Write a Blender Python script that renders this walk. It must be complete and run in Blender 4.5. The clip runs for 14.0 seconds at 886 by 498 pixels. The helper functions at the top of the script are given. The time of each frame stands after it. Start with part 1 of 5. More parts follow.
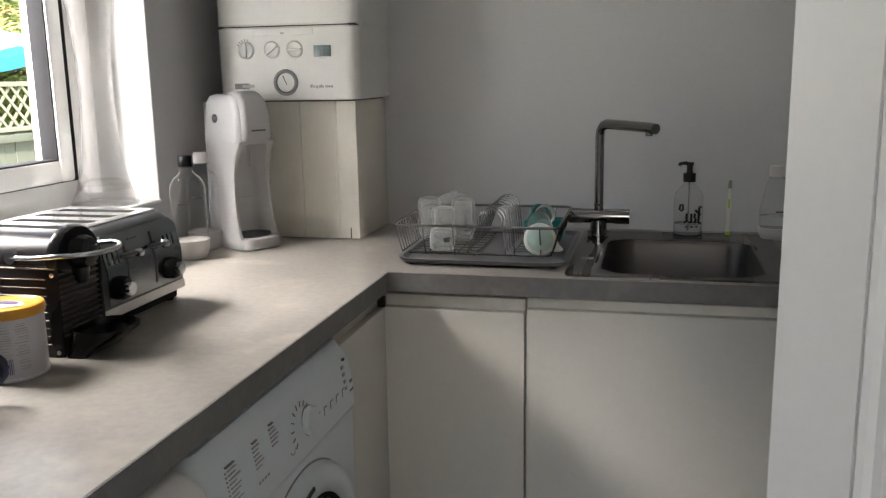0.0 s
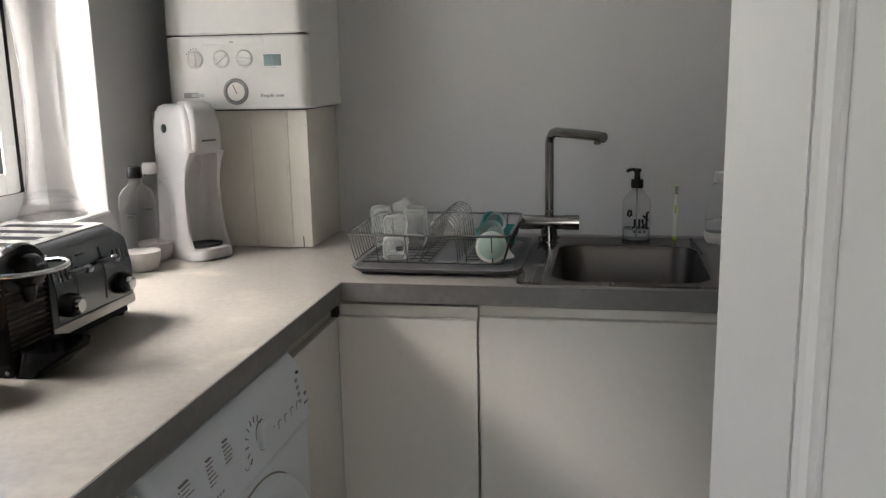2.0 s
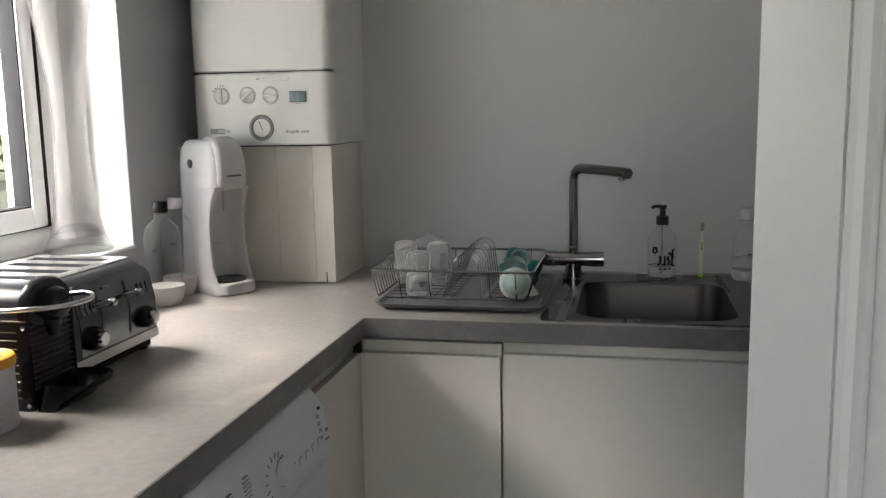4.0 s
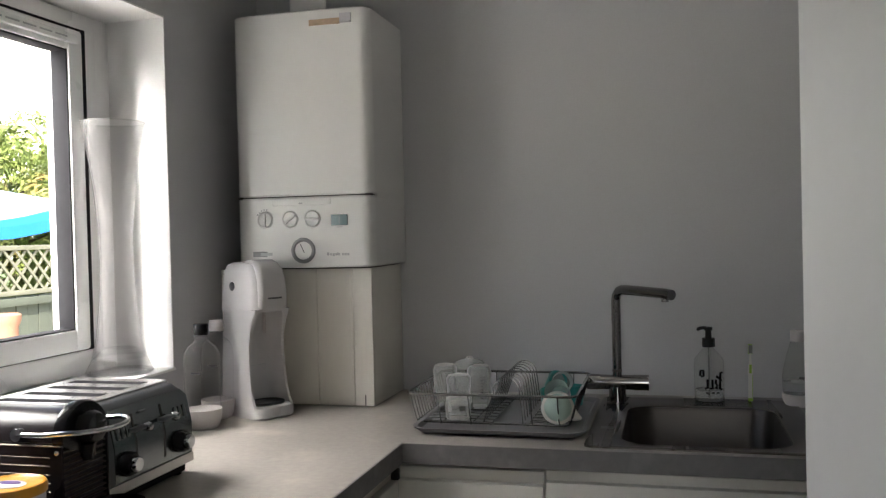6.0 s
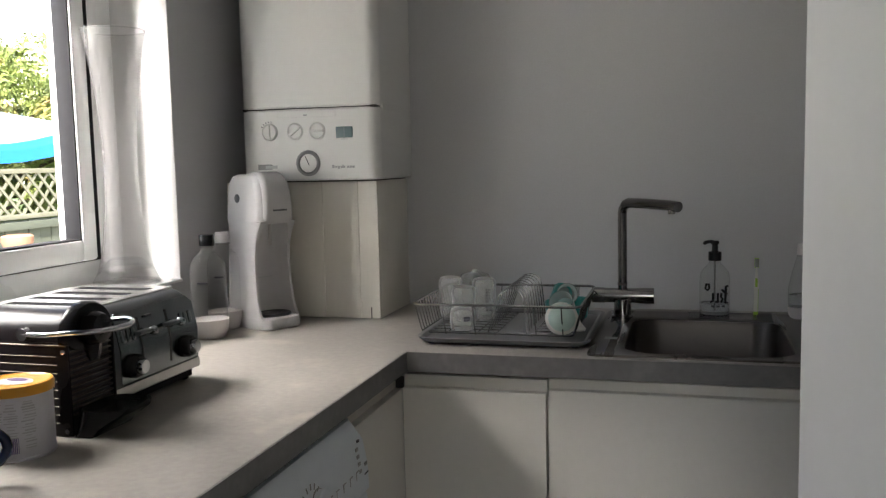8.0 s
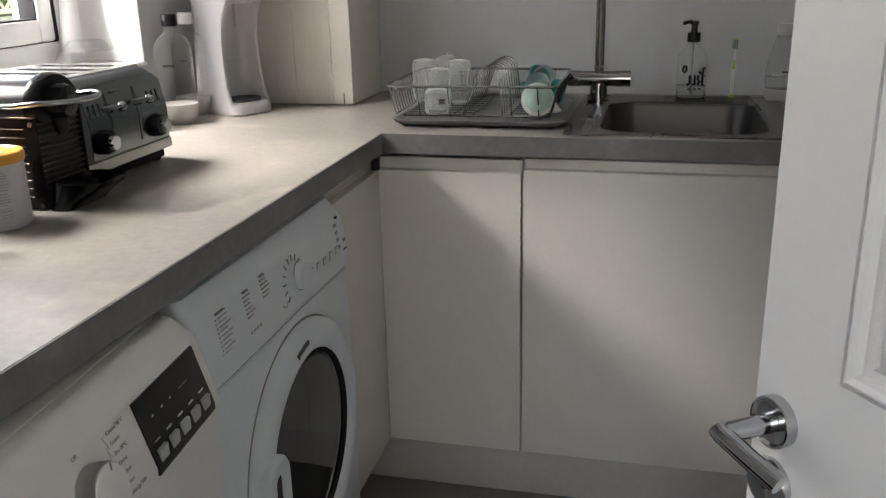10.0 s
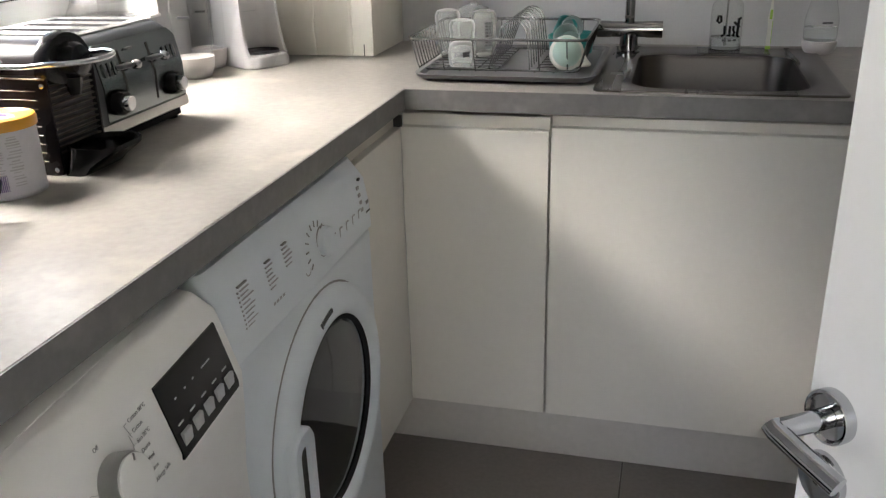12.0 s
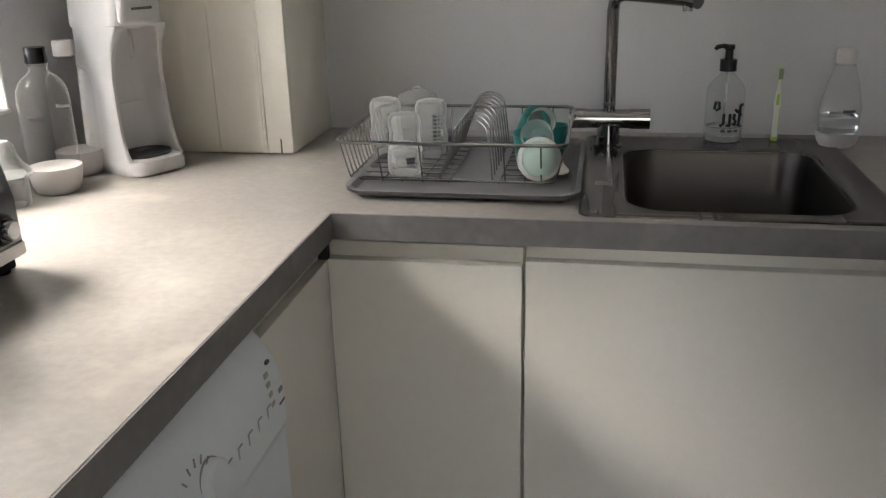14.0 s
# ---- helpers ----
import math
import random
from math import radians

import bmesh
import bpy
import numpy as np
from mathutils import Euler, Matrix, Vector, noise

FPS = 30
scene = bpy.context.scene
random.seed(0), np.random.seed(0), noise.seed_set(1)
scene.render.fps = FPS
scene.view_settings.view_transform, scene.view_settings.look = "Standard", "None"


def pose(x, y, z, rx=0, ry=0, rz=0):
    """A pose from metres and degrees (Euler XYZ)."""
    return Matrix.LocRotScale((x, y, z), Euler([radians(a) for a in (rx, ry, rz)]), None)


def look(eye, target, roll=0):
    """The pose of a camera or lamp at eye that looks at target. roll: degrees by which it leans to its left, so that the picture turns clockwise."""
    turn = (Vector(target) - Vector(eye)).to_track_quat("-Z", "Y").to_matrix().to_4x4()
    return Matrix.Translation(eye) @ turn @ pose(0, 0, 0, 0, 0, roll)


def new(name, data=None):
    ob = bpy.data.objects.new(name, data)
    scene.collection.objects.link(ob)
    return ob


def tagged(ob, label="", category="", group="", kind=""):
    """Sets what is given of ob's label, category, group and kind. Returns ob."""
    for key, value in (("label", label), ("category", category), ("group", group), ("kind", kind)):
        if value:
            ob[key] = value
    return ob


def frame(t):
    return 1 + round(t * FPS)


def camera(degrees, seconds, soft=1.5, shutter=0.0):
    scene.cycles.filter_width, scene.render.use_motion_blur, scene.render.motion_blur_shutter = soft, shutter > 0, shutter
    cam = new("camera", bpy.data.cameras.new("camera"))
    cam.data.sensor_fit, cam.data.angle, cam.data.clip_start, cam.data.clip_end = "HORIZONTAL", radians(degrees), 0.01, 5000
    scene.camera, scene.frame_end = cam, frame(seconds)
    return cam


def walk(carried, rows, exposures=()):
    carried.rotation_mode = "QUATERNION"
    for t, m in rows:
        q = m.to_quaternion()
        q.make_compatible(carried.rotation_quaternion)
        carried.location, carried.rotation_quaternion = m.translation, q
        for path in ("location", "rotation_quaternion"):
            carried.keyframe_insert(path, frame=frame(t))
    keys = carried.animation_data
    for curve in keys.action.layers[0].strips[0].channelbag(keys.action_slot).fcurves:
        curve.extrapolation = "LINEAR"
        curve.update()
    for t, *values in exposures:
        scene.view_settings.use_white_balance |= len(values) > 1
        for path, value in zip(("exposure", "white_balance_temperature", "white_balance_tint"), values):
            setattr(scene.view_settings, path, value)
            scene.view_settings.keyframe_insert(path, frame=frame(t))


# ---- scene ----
cam = camera(53.8, 14.0, 1.3)
PATH = [
    (0, (1.18, -2.401, 1.32), (0.714, -0.495, 0.93), -1.0),
    (0.5, (1.189, -2.393, 1.328), (0.77, -0.478, 0.933), -1.1),
    (1, (1.183, -2.403, 1.338), (0.804, -0.481, 0.936), -1.0),
    (1.5, (1.183, -2.403, 1.347), (0.817, -0.478, 0.944), -1.0),
    (2, (1.187, -2.41, 1.348), (0.823, -0.484, 0.951), -1.1),
    (4.3, (1.183, -2.401, 1.342), (0.755, -0.465, 1.075), -1.2),
    (4.5, (1.184, -2.404, 1.342), (0.75, -0.463, 1.134), -1.3),
    (5, (1.186, -2.398, 1.343), (0.726, -0.454, 1.255), -1.4),
    (5.5, (1.183, -2.388, 1.348), (0.691, -0.45, 1.308), -1.4),
    (6, (1.185, -2.386, 1.344), (0.676, -0.452, 1.309), -1.4),
    (6.5, (1.19, -2.385, 1.337), (0.668, -0.454, 1.287), -1.4),
    (7, (1.195, -2.384, 1.333), (0.659, -0.459, 1.245), -1.4),
    (7.5, (1.195, -2.378, 1.316), (0.658, -0.456, 1.184), -1.4),
    (8, (1.197, -2.375, 1.304), (0.661, -0.458, 1.106), -1.3),
    (8.5, (1.197, -2.374, 1.292), (0.674, -0.464, 1.007), -1.3),
    (9, (1.203, -2.376, 1.277), (0.691, -0.484, 0.882), -1.3),
    (9.2, (1.198, -2.379, 1.268), (0.694, -0.496, 0.819), -1.3),
    (11.3, (1.181, -2.373, 1.24), (0.777, -0.564, 0.49), -1.6),
    (11.5, (1.181, -2.366, 1.244), (0.757, -0.561, 0.495), -1.8),
    (12, (1.152, -2.326, 1.265), (0.67, -0.535, 0.516), -1.6),
    (12.5, (1.119, -2.255, 1.281), (0.607, -0.472, 0.534), -1.6),
    (13, (1.09, -2.141, 1.285), (0.566, -0.359, 0.543), -1.7),
    (13.5, (1.06, -1.995, 1.313), (0.58, -0.188, 0.602), -1.5),
    (14, (1.03, -1.866, 1.307), (0.683, -0.018, 0.626), -1.4),
]
walk(cam, [(t, look(eye, target, roll)) for t, eye, target, roll in PATH],
     [(0, 2.10, 6680, 14), (2.2, 2.10, 6680, 14), (4.5, 2.00, 6600, 14), (5.0, 2.00, 6580, 14), (5.5, 1.66, 6580, 14), (6.5, 1.67, 6600, 14), (8.0, 1.72, 6620, 14), (9.2, 2.00, 6680, 14), (11.3, 2.64, 6680, 14), (12.6, 2.84, 6720, 14), (14, 2.42, 6780, 14)])

# ---- light ----
world = bpy.data.worlds.new("world")
scene.world = world
world.use_nodes = True
sky = world.node_tree.nodes.new("ShaderNodeTexSky")
sky.sky_type, sky.sun_disc = "NISHITA", False
sky.sun_elevation, sky.sun_rotation = radians(45), radians(146)
sky.air_density, sky.dust_density, sky.ozone_density = 1.2, 1.6, 0.8
back = world.node_tree.nodes["Background"]
world.node_tree.links.new(sky.outputs[0], back.inputs[0])
back.inputs[1].default_value = 0.15
sun = new("sun", bpy.data.lights.new("sun", "SUN"))
sun.data.energy, sun.data.angle, sun.data.color = 5.0, radians(0.6), (1.0, 0.95, 0.87)
sun.matrix_world = look((6, -9, 11), (0, 0, 0))
# unseen lamp added along the house, standing in for upper sky at the window
sky_lamp = new("sky_fill_lamp", bpy.data.lights.new("sky_fill_lamp", "AREA"))
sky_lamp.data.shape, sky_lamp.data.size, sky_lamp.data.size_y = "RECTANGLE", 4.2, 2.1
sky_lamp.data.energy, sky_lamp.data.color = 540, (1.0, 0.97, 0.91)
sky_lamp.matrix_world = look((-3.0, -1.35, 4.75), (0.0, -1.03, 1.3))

# fill lamp added out of view, as bounced paving light up through the window
low_lamp = new("low_fill_lamp", bpy.data.lights.new("low_fill_lamp", "AREA"))
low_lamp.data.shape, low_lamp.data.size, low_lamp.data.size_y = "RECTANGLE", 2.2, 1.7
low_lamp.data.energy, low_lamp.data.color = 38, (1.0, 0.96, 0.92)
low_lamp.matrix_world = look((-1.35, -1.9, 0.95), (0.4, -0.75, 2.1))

# unseen fill lamp added along the outside wall to brighten the window's reveal
reveal_lamp = new("reveal_fill_lamp", bpy.data.lights.new("reveal_fill_lamp", "AREA"))
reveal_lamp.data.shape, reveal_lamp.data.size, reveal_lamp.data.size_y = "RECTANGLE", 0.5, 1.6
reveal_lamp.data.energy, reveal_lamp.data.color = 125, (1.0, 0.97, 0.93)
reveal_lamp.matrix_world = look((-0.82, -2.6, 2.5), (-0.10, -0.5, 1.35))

# fill lamp added in an unseen opening at the hall's far end
hall_lamp = new("hall_fill_light", bpy.data.lights.new("hall_fill_light", "AREA"))
hall_lamp.data.shape, hall_lamp.data.size, hall_lamp.data.size_y = "RECTANGLE", 1.9, 1.7
hall_lamp.data.energy, hall_lamp.data.color = 3.8, (1.0, 0.96, 0.92)
hall_lamp.matrix_world = look((1.0, -4.47, 1.5), (1.0, 0, 1.3))



# ---- materials ----
def material(name, colour, rough=0.5, metal=0.0, tint=0.06, grain=40.0, bump=0.02, blotch=3.0, stretch=(1, 1, 1), spread=0.0, coat=0.0, soil=None, sheen=0.15, spec=0.5):
    """A surface with fine grain, broad blotches and relief; spread varies it from object to object."""
    m = bpy.data.materials.new(name)
    m.use_nodes = True
    n, l = m.node_tree.nodes, m.node_tree.links
    p = n["Principled BSDF"]
    p.inputs["Metallic"].default_value = metal
    p.inputs["Coat Weight"].default_value = coat
    p.inputs["Specular IOR Level"].default_value = spec
    c, s = n.new("ShaderNodeTexCoord"), n.new("ShaderNodeMapping")
    s.inputs["Scale"].default_value = stretch
    l.new(c.outputs["Object"], s.inputs[0])
    fine, broad = n.new("ShaderNodeTexNoise"), n.new("ShaderNodeTexNoise")
    fine.inputs["Scale"].default_value, fine.inputs["Detail"].default_value = grain, 4
    broad.inputs["Scale"].default_value, broad.inputs["Detail"].default_value = blotch, 6
    for t in (fine, broad):
        l.new(s.outputs[0], t.inputs["Vector"])
    add = n.new("ShaderNodeMath")
    add.operation = "ADD"
    l.new(fine.outputs[0], add.inputs[0])
    l.new(broad.outputs[0], add.inputs[1])
    span = n.new("ShaderNodeMapRange")
    span.inputs[1].default_value, span.inputs[2].default_value = 0.6, 1.4
    span.inputs[3].default_value, span.inputs[4].default_value = 1 - tint, 1 + tint
    l.new(add.outputs[0], span.inputs[0])
    mul = n.new("ShaderNodeVectorMath")
    mul.operation = "SCALE"
    mul.inputs[0].default_value = colour
    l.new(span.outputs[0], mul.inputs["Scale"])
    out = mul.outputs[0]
    if spread:
        info, var, more = n.new("ShaderNodeObjectInfo"), n.new("ShaderNodeMapRange"), n.new("ShaderNodeVectorMath")
        var.inputs[3].default_value, var.inputs[4].default_value = 1 - spread, 1 + spread
        more.operation = "SCALE"
        l.new(info.outputs["Random"], var.inputs[0])
        l.new(out, more.inputs[0])
        l.new(var.outputs[0], more.inputs["Scale"])
        out = more.outputs[0]
    if soil:
        # stains with an outline of their own
        spot, ramp, mix = n.new("ShaderNodeTexNoise"), n.new("ShaderNodeMapRange"), n.new("ShaderNodeMix")
        spot.inputs["Scale"].default_value, spot.inputs["Detail"].default_value = soil[1], 8
        ramp.inputs[1].default_value, ramp.inputs[2].default_value = 0.56, 0.72
        mix.data_type = "RGBA"
        mix.inputs[7].default_value = (*soil[0], 1)
        l.new(s.outputs[0], spot.inputs["Vector"])
        l.new(spot.outputs[0], ramp.inputs[0])
        l.new(ramp.outputs[0], mix.inputs[0])
        l.new(out, mix.inputs[6])
        out = mix.outputs[2]
    l.new(out, p.inputs["Base Color"])
    gloss = n.new("ShaderNodeMapRange")
    gloss.inputs[1].default_value, gloss.inputs[2].default_value = 0.3, 0.7
    gloss.inputs[3].default_value, gloss.inputs[4].default_value = max(rough * (1 - sheen), 0.02), min(rough * (1 + sheen), 1)
    l.new(broad.outputs[0], gloss.inputs[0])
    l.new(gloss.outputs[0], p.inputs["Roughness"])
    if bump:
        b = n.new("ShaderNodeBump")
        b.inputs["Strength"].default_value, b.inputs["Distance"].default_value = bump, 0.01
        l.new(fine.outputs[0], b.inputs["Height"])
        l.new(b.outputs[0], p.inputs["Normal"])
    return m


def clear(name, colour=(1, 1, 1), rough=0.0, ior=1.45, thin=False, edge=5, haze=0.0):
    """Glass or clear plastic; thin: one sheet that lets light straight through, with a reflection."""
    m = bpy.data.materials.new(name)
    m.use_nodes = True
    n, l = m.node_tree.nodes, m.node_tree.links
    p = n["Principled BSDF"]
    p.inputs["Base Color"].default_value = (*colour, 1)
    p.inputs["Roughness"].default_value, p.inputs["IOR"].default_value = rough, ior
    p.inputs["Transmission Weight"].default_value = 1
    if thin:
        see, gl, fr, mix = n.new("ShaderNodeBsdfTransparent"), n.new("ShaderNodeBsdfGlossy"), n.new("ShaderNodeLayerWeight"), n.new("ShaderNodeMixShader")
        bend = n.new("ShaderNodeMath")
        bend.operation, bend.inputs[1].default_value = "POWER", edge
        see.inputs[0].default_value = (*colour, 1)
        gl.inputs["Roughness"].default_value = rough
        l.new(fr.outputs["Facing"], bend.inputs[0])
        l.new(bend.outputs[0], mix.inputs[0])
        l.new(see.outputs[0], mix.inputs[1])
        l.new(gl.outputs[0], mix.inputs[2])
        last = mix
        if haze:
            milk, veil = n.new("ShaderNodeBsdfDiffuse"), n.new("ShaderNodeMixShader")
            milk.inputs[0].default_value = (0.75, 0.75, 0.74, 1)
            veil.inputs[0].default_value = haze
            l.new(mix.outputs[0], veil.inputs[1])
            l.new(milk.outputs[0], veil.inputs[2])
            last = veil
        l.new(last.outputs[0], n["Material Output"].inputs[0])
    return m


CLOUD = bpy.data.materials.new("bright_cloud")
CLOUD.use_nodes = True
CLOUD.node_tree.nodes["Principled BSDF"].inputs["Emission Color"].default_value = (0.97, 0.98, 1.0, 1)
CLOUD.node_tree.nodes["Principled BSDF"].inputs["Emission Strength"].default_value = 0.9
GREY_WALL = material("grey_wall_paint", (0.50, 0.505, 0.515), 0.65, 0, 0.05, 220, 0.05, 2.0)
WHITE_WALL = material("white_wall_paint", (0.80, 0.80, 0.79), 0.6, 0, 0.03, 200, 0.05, 2.0)
CEILING = material("ceiling_paint", (0.82, 0.82, 0.80), 0.8, 0, 0.03, 150, 0.05)
TILE = material("floor_tile", (0.20, 0.18, 0.165), 0.42, 0, 0.14, 90, 0.05, 4.0, spread=0.05)
GROUT = material("grout", (0.12, 0.11, 0.10), 0.9, 0, 0.2, 300, 0.2)
STONE = material("worktop_laminate", (0.285, 0.266, 0.243), 0.34, 0, 0.16, 75, 0.03, 7.0, soil=((0.375, 0.347, 0.305), 11.0))
# edging laminate, darkened to imitate the weaker light on it
STONE_EDGE = material("shaded_worktop_edge", (0.165, 0.16, 0.156), 0.45, 0, 0.16, 75, 0.03, 9.0, soil=((0.215, 0.208, 0.198), 14.0))
CABINET = material("cabinet_cream", (0.72, 0.69, 0.635), 0.34, 0, 0.025, 60, 0.0, 1.6, sheen=0.04)
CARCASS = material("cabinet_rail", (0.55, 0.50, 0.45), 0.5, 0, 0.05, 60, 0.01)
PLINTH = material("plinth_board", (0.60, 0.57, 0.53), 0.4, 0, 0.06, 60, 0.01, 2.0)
DARK = material("dark_gap", (0.03, 0.027, 0.025), 0.8, 0, 0.1, 40, 0.0)
GLOSS_WHITE = material("white_gloss_paint", (0.62, 0.615, 0.63), 0.34, 0, 0.02, 70, 0.0, 2.0, sheen=0.02)
UPVC = material("white_window_plastic", (0.84, 0.84, 0.83), 0.28, 0, 0.015, 60, 0.0)
GASKET = material("black_gasket", (0.02, 0.02, 0.022), 0.9, 0, 0.1, 50, 0.0, spec=0.1)
ENAMEL = material("appliance_white", (0.78, 0.77, 0.76), 0.28, 0, 0.012, 50, 0.0, sheen=0.02)
COOL_WHITE = material("dryer_white", (0.70, 0.745, 0.79), 0.3, 0, 0.012, 50, 0.0, sheen=0.02)
BOILER = material("boiler_white", (0.76, 0.755, 0.73), 0.24, 0, 0.015, 40, 0.0, sheen=0.03)
BOXING = material("boxing_cream", (0.72, 0.69, 0.62), 0.4, 0, 0.03, 60, 0.02, 3.0, (1, 1, 0.2))
CHROME = material("chrome", (0.48, 0.49, 0.51), 0.08, 1, 0.02, 40, 0.0)
# chrome darkened so the tap carries its dim reflections in the colour
TAP_CHROME = material("dim_tap_chrome", (0.30, 0.295, 0.29), 0.12, 1, 0.06, 40, 0.0, 8.0)
STEEL = material("brushed_steel", (0.155, 0.14, 0.128), 0.28, 1, 0.08, 240, 0.02, 5.0, (1, 0.06, 1))
# darkened so the toaster's front holds the dark room's reflection
BRUSHED = material("dim_reflection_steel", (0.20, 0.217, 0.22), 0.20, 1, 0.06, 240, 0.01, 4.0, (1, 0.05, 1))
# darker copy of the steel, with the bowl's shade in its colour
BOWL = material("shaded_bowl_steel", (0.085, 0.074, 0.066), 0.4, 1, 0.08, 240, 0.02, 5.0, (1, 0.06, 1))
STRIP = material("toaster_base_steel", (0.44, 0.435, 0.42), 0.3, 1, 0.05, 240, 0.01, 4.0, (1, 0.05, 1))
# toaster top made pale, the bright sill's reflection put into the colour
TOP_STEEL = material("sill_reflection_steel", (0.72, 0.71, 0.69), 0.24, 1, 0.05, 240, 0.01, 4.0, (1, 0.05, 1))
WIRE = material("rack_wire", (0.30, 0.30, 0.30), 0.2, 1, 0.08, 60, 0.0)
BLACK = material("black_plastic", (0.010, 0.010, 0.011), 0.22, 0, 0.1, 60, 0.0, spec=0.25)
MATT_BLACK = material("matt_black_plastic", (0.02, 0.02, 0.022), 0.5, 0, 0.1, 60, 0.01)
CHARCOAL = material("charcoal_plastic", (0.045, 0.05, 0.055), 0.35, 0, 0.08, 60, 0.0)
SATIN_BLACK = material("satin_black_metal", (0.016, 0.013, 0.015), 0.28, 0.0, 0.06, 60, 0.0, spec=0.18)
RIBS = material("rib_metal", (0.13, 0.115, 0.09), 0.42, 1, 0.06, 60, 0.0)
GREY = material("grey_plastic", (0.24, 0.24, 0.24), 0.4, 0, 0.06, 60, 0.0)
LIGHT_GREY = material("light_grey_plastic", (0.42, 0.43, 0.43), 0.35, 0, 0.04, 60, 0.0)
INK = material("printed_ink", (0.06, 0.06, 0.065), 0.5, 0, 0.1, 80, 0.0)
PALE_INK = material("pale_print", (0.38, 0.38, 0.38), 0.5, 0, 0.1, 80, 0.0)
LCD = material("display_glass", (0.16, 0.22, 0.23), 0.15, 0, 0.06, 60, 0.0)
PLASTIC = material("white_plastic", (0.56, 0.55, 0.55), 0.25, 0, 0.015, 60, 0.0)
PINKISH = material("off_white_plastic", (0.52, 0.49, 0.48), 0.3, 0, 0.02, 60, 0.0)
ORANGE = material("orange_lid", (0.58, 0.27, 0.02), 0.35, 0, 0.05, 60, 0.0)
PAPER = material("printed_paper", (0.53, 0.52, 0.55), 0.45, 0, 0.05, 120, 0.0, 12)
PURPLE = material("purple_print", (0.12, 0.07, 0.22), 0.4, 0, 0.1, 60, 0.0)
NAVY = material("navy_glaze", (0.012, 0.02, 0.05), 0.12, 0, 0.08, 60, 0.0)
RUST = material("torn_tape", (0.50, 0.36, 0.24), 0.6, 0, 0.2, 80, 0.02)
TRAY = material("drip_tray", (0.135, 0.135, 0.14), 0.3, 0, 0.04, 60, 0.0)
TEAL = material("teal_plastic", (0.015, 0.22, 0.21), 0.3, 0, 0.08, 40, 0.0)
LIME = material("lime_plastic", (0.30, 0.50, 0.05), 0.3, 0, 0.05, 40, 0.0)
FROST = clear("frosted_bottle", (0.93, 0.95, 0.94), 0.3, 1.3, True, 3.4, 0.27)
PALE_TEAL = clear("pale_teal_plastic", (0.74, 0.93, 0.90), 0.3, 1.3, True, 3.4, 0.30)
CLEAR = clear("clear_plastic", (0.97, 0.97, 0.965), 0.05, 1.3, True, 3.2, 0.02)
VASE = clear("vase_glass", (0.985, 0.985, 0.985), 0.10, 1.3, True, 4.0, 0.07)
WATER = clear("water", (0.97, 0.99, 0.99), 0.0, 1.33)
PANE = clear("window_glass", (0.97, 0.98, 0.98), 0.0, 1.45, True)
SMOKED = material("smoked_door_glass", (0.018, 0.02, 0.021), 0.14, 0, 0.1, 30, 0.0)
FENCE = material("weathered_fence", (0.085, 0.095, 0.07), 0.85, 0, 0.25, 60, 0.3, 4.0, (1, 1, 0.15))
TRELLIS = material("trellis_wood", (0.19, 0.185, 0.13), 0.85, 0, 0.2, 60, 0.2)
TERRACOTTA = material("terracotta", (0.30, 0.15, 0.09), 0.85, 0, 0.12, 60, 0.15)
BLUE = material("blue_canvas", (0.005, 0.15, 0.72), 0.75, 0, 0.1, 200, 0.1)
# pale copy of the blue canvas, for sun glare on the top
SUNLIT_BLUE = material("sunlit_blue_canvas", (0.42, 0.56, 0.72), 0.75, 0, 0.08, 200, 0.1)
BARK = material("bark", (0.10, 0.07, 0.05), 0.9, 0, 0.3, 40, 0.5, 4.0, (1, 1, 0.2))
LEAF = material("green_leaf", (0.27, 0.33, 0.09), 0.5, 0, 0.3, 4, 0.0, 1.2, soil=((0.38, 0.22, 0.07), 1.1))
PAVING = material("bounce_paving", (0.50, 0.47, 0.42), 0.85, 0, 0.12, 40, 0.2)
LAWN = material("lawn", (0.08, 0.13, 0.03), 0.9, 0, 0.3, 30, 0.4)
BRICK = material("outer_render", (0.42, 0.38, 0.33), 0.85, 0, 0.1, 60, 0.2)
HAZY = clear("hazy_plastic", (0.93, 0.94, 0.935), 0.2, 1.3, True, 3.2, 0.14)
SMOKE_CLEAR = clear("smoked_glass", (0.42, 0.45, 0.45), 0.02, 1.45, True, 3.0)
MILKY = material("milky_green_silicone", (0.40, 0.53, 0.47), 0.3, 0, 0.06, 40, 0.0)
CLOTH = material("cream_silicone", (0.64, 0.64, 0.58), 0.5, 0, 0.05, 60, 0.0)


# ---- shaping ----
def bm_box(x0, x1, y0, y1, z0, z1, bevel=0.0, steps=2, bm=None):
    bm = bm or bmesh.new()
    made = bmesh.ops.create_cube(bm, size=1, matrix=Matrix.Translation(((x0 + x1) / 2, (y0 + y1) / 2, (z0 + z1) / 2)) @ Matrix.Diagonal((x1 - x0, y1 - y0, z1 - z0, 1)))
    if bevel:
        edges = {e for v in made["verts"] for e in v.link_edges}
        bmesh.ops.bevel(bm, geom=list(edges), offset=bevel, segments=steps, affect="EDGES", profile=0.5)
    return bm


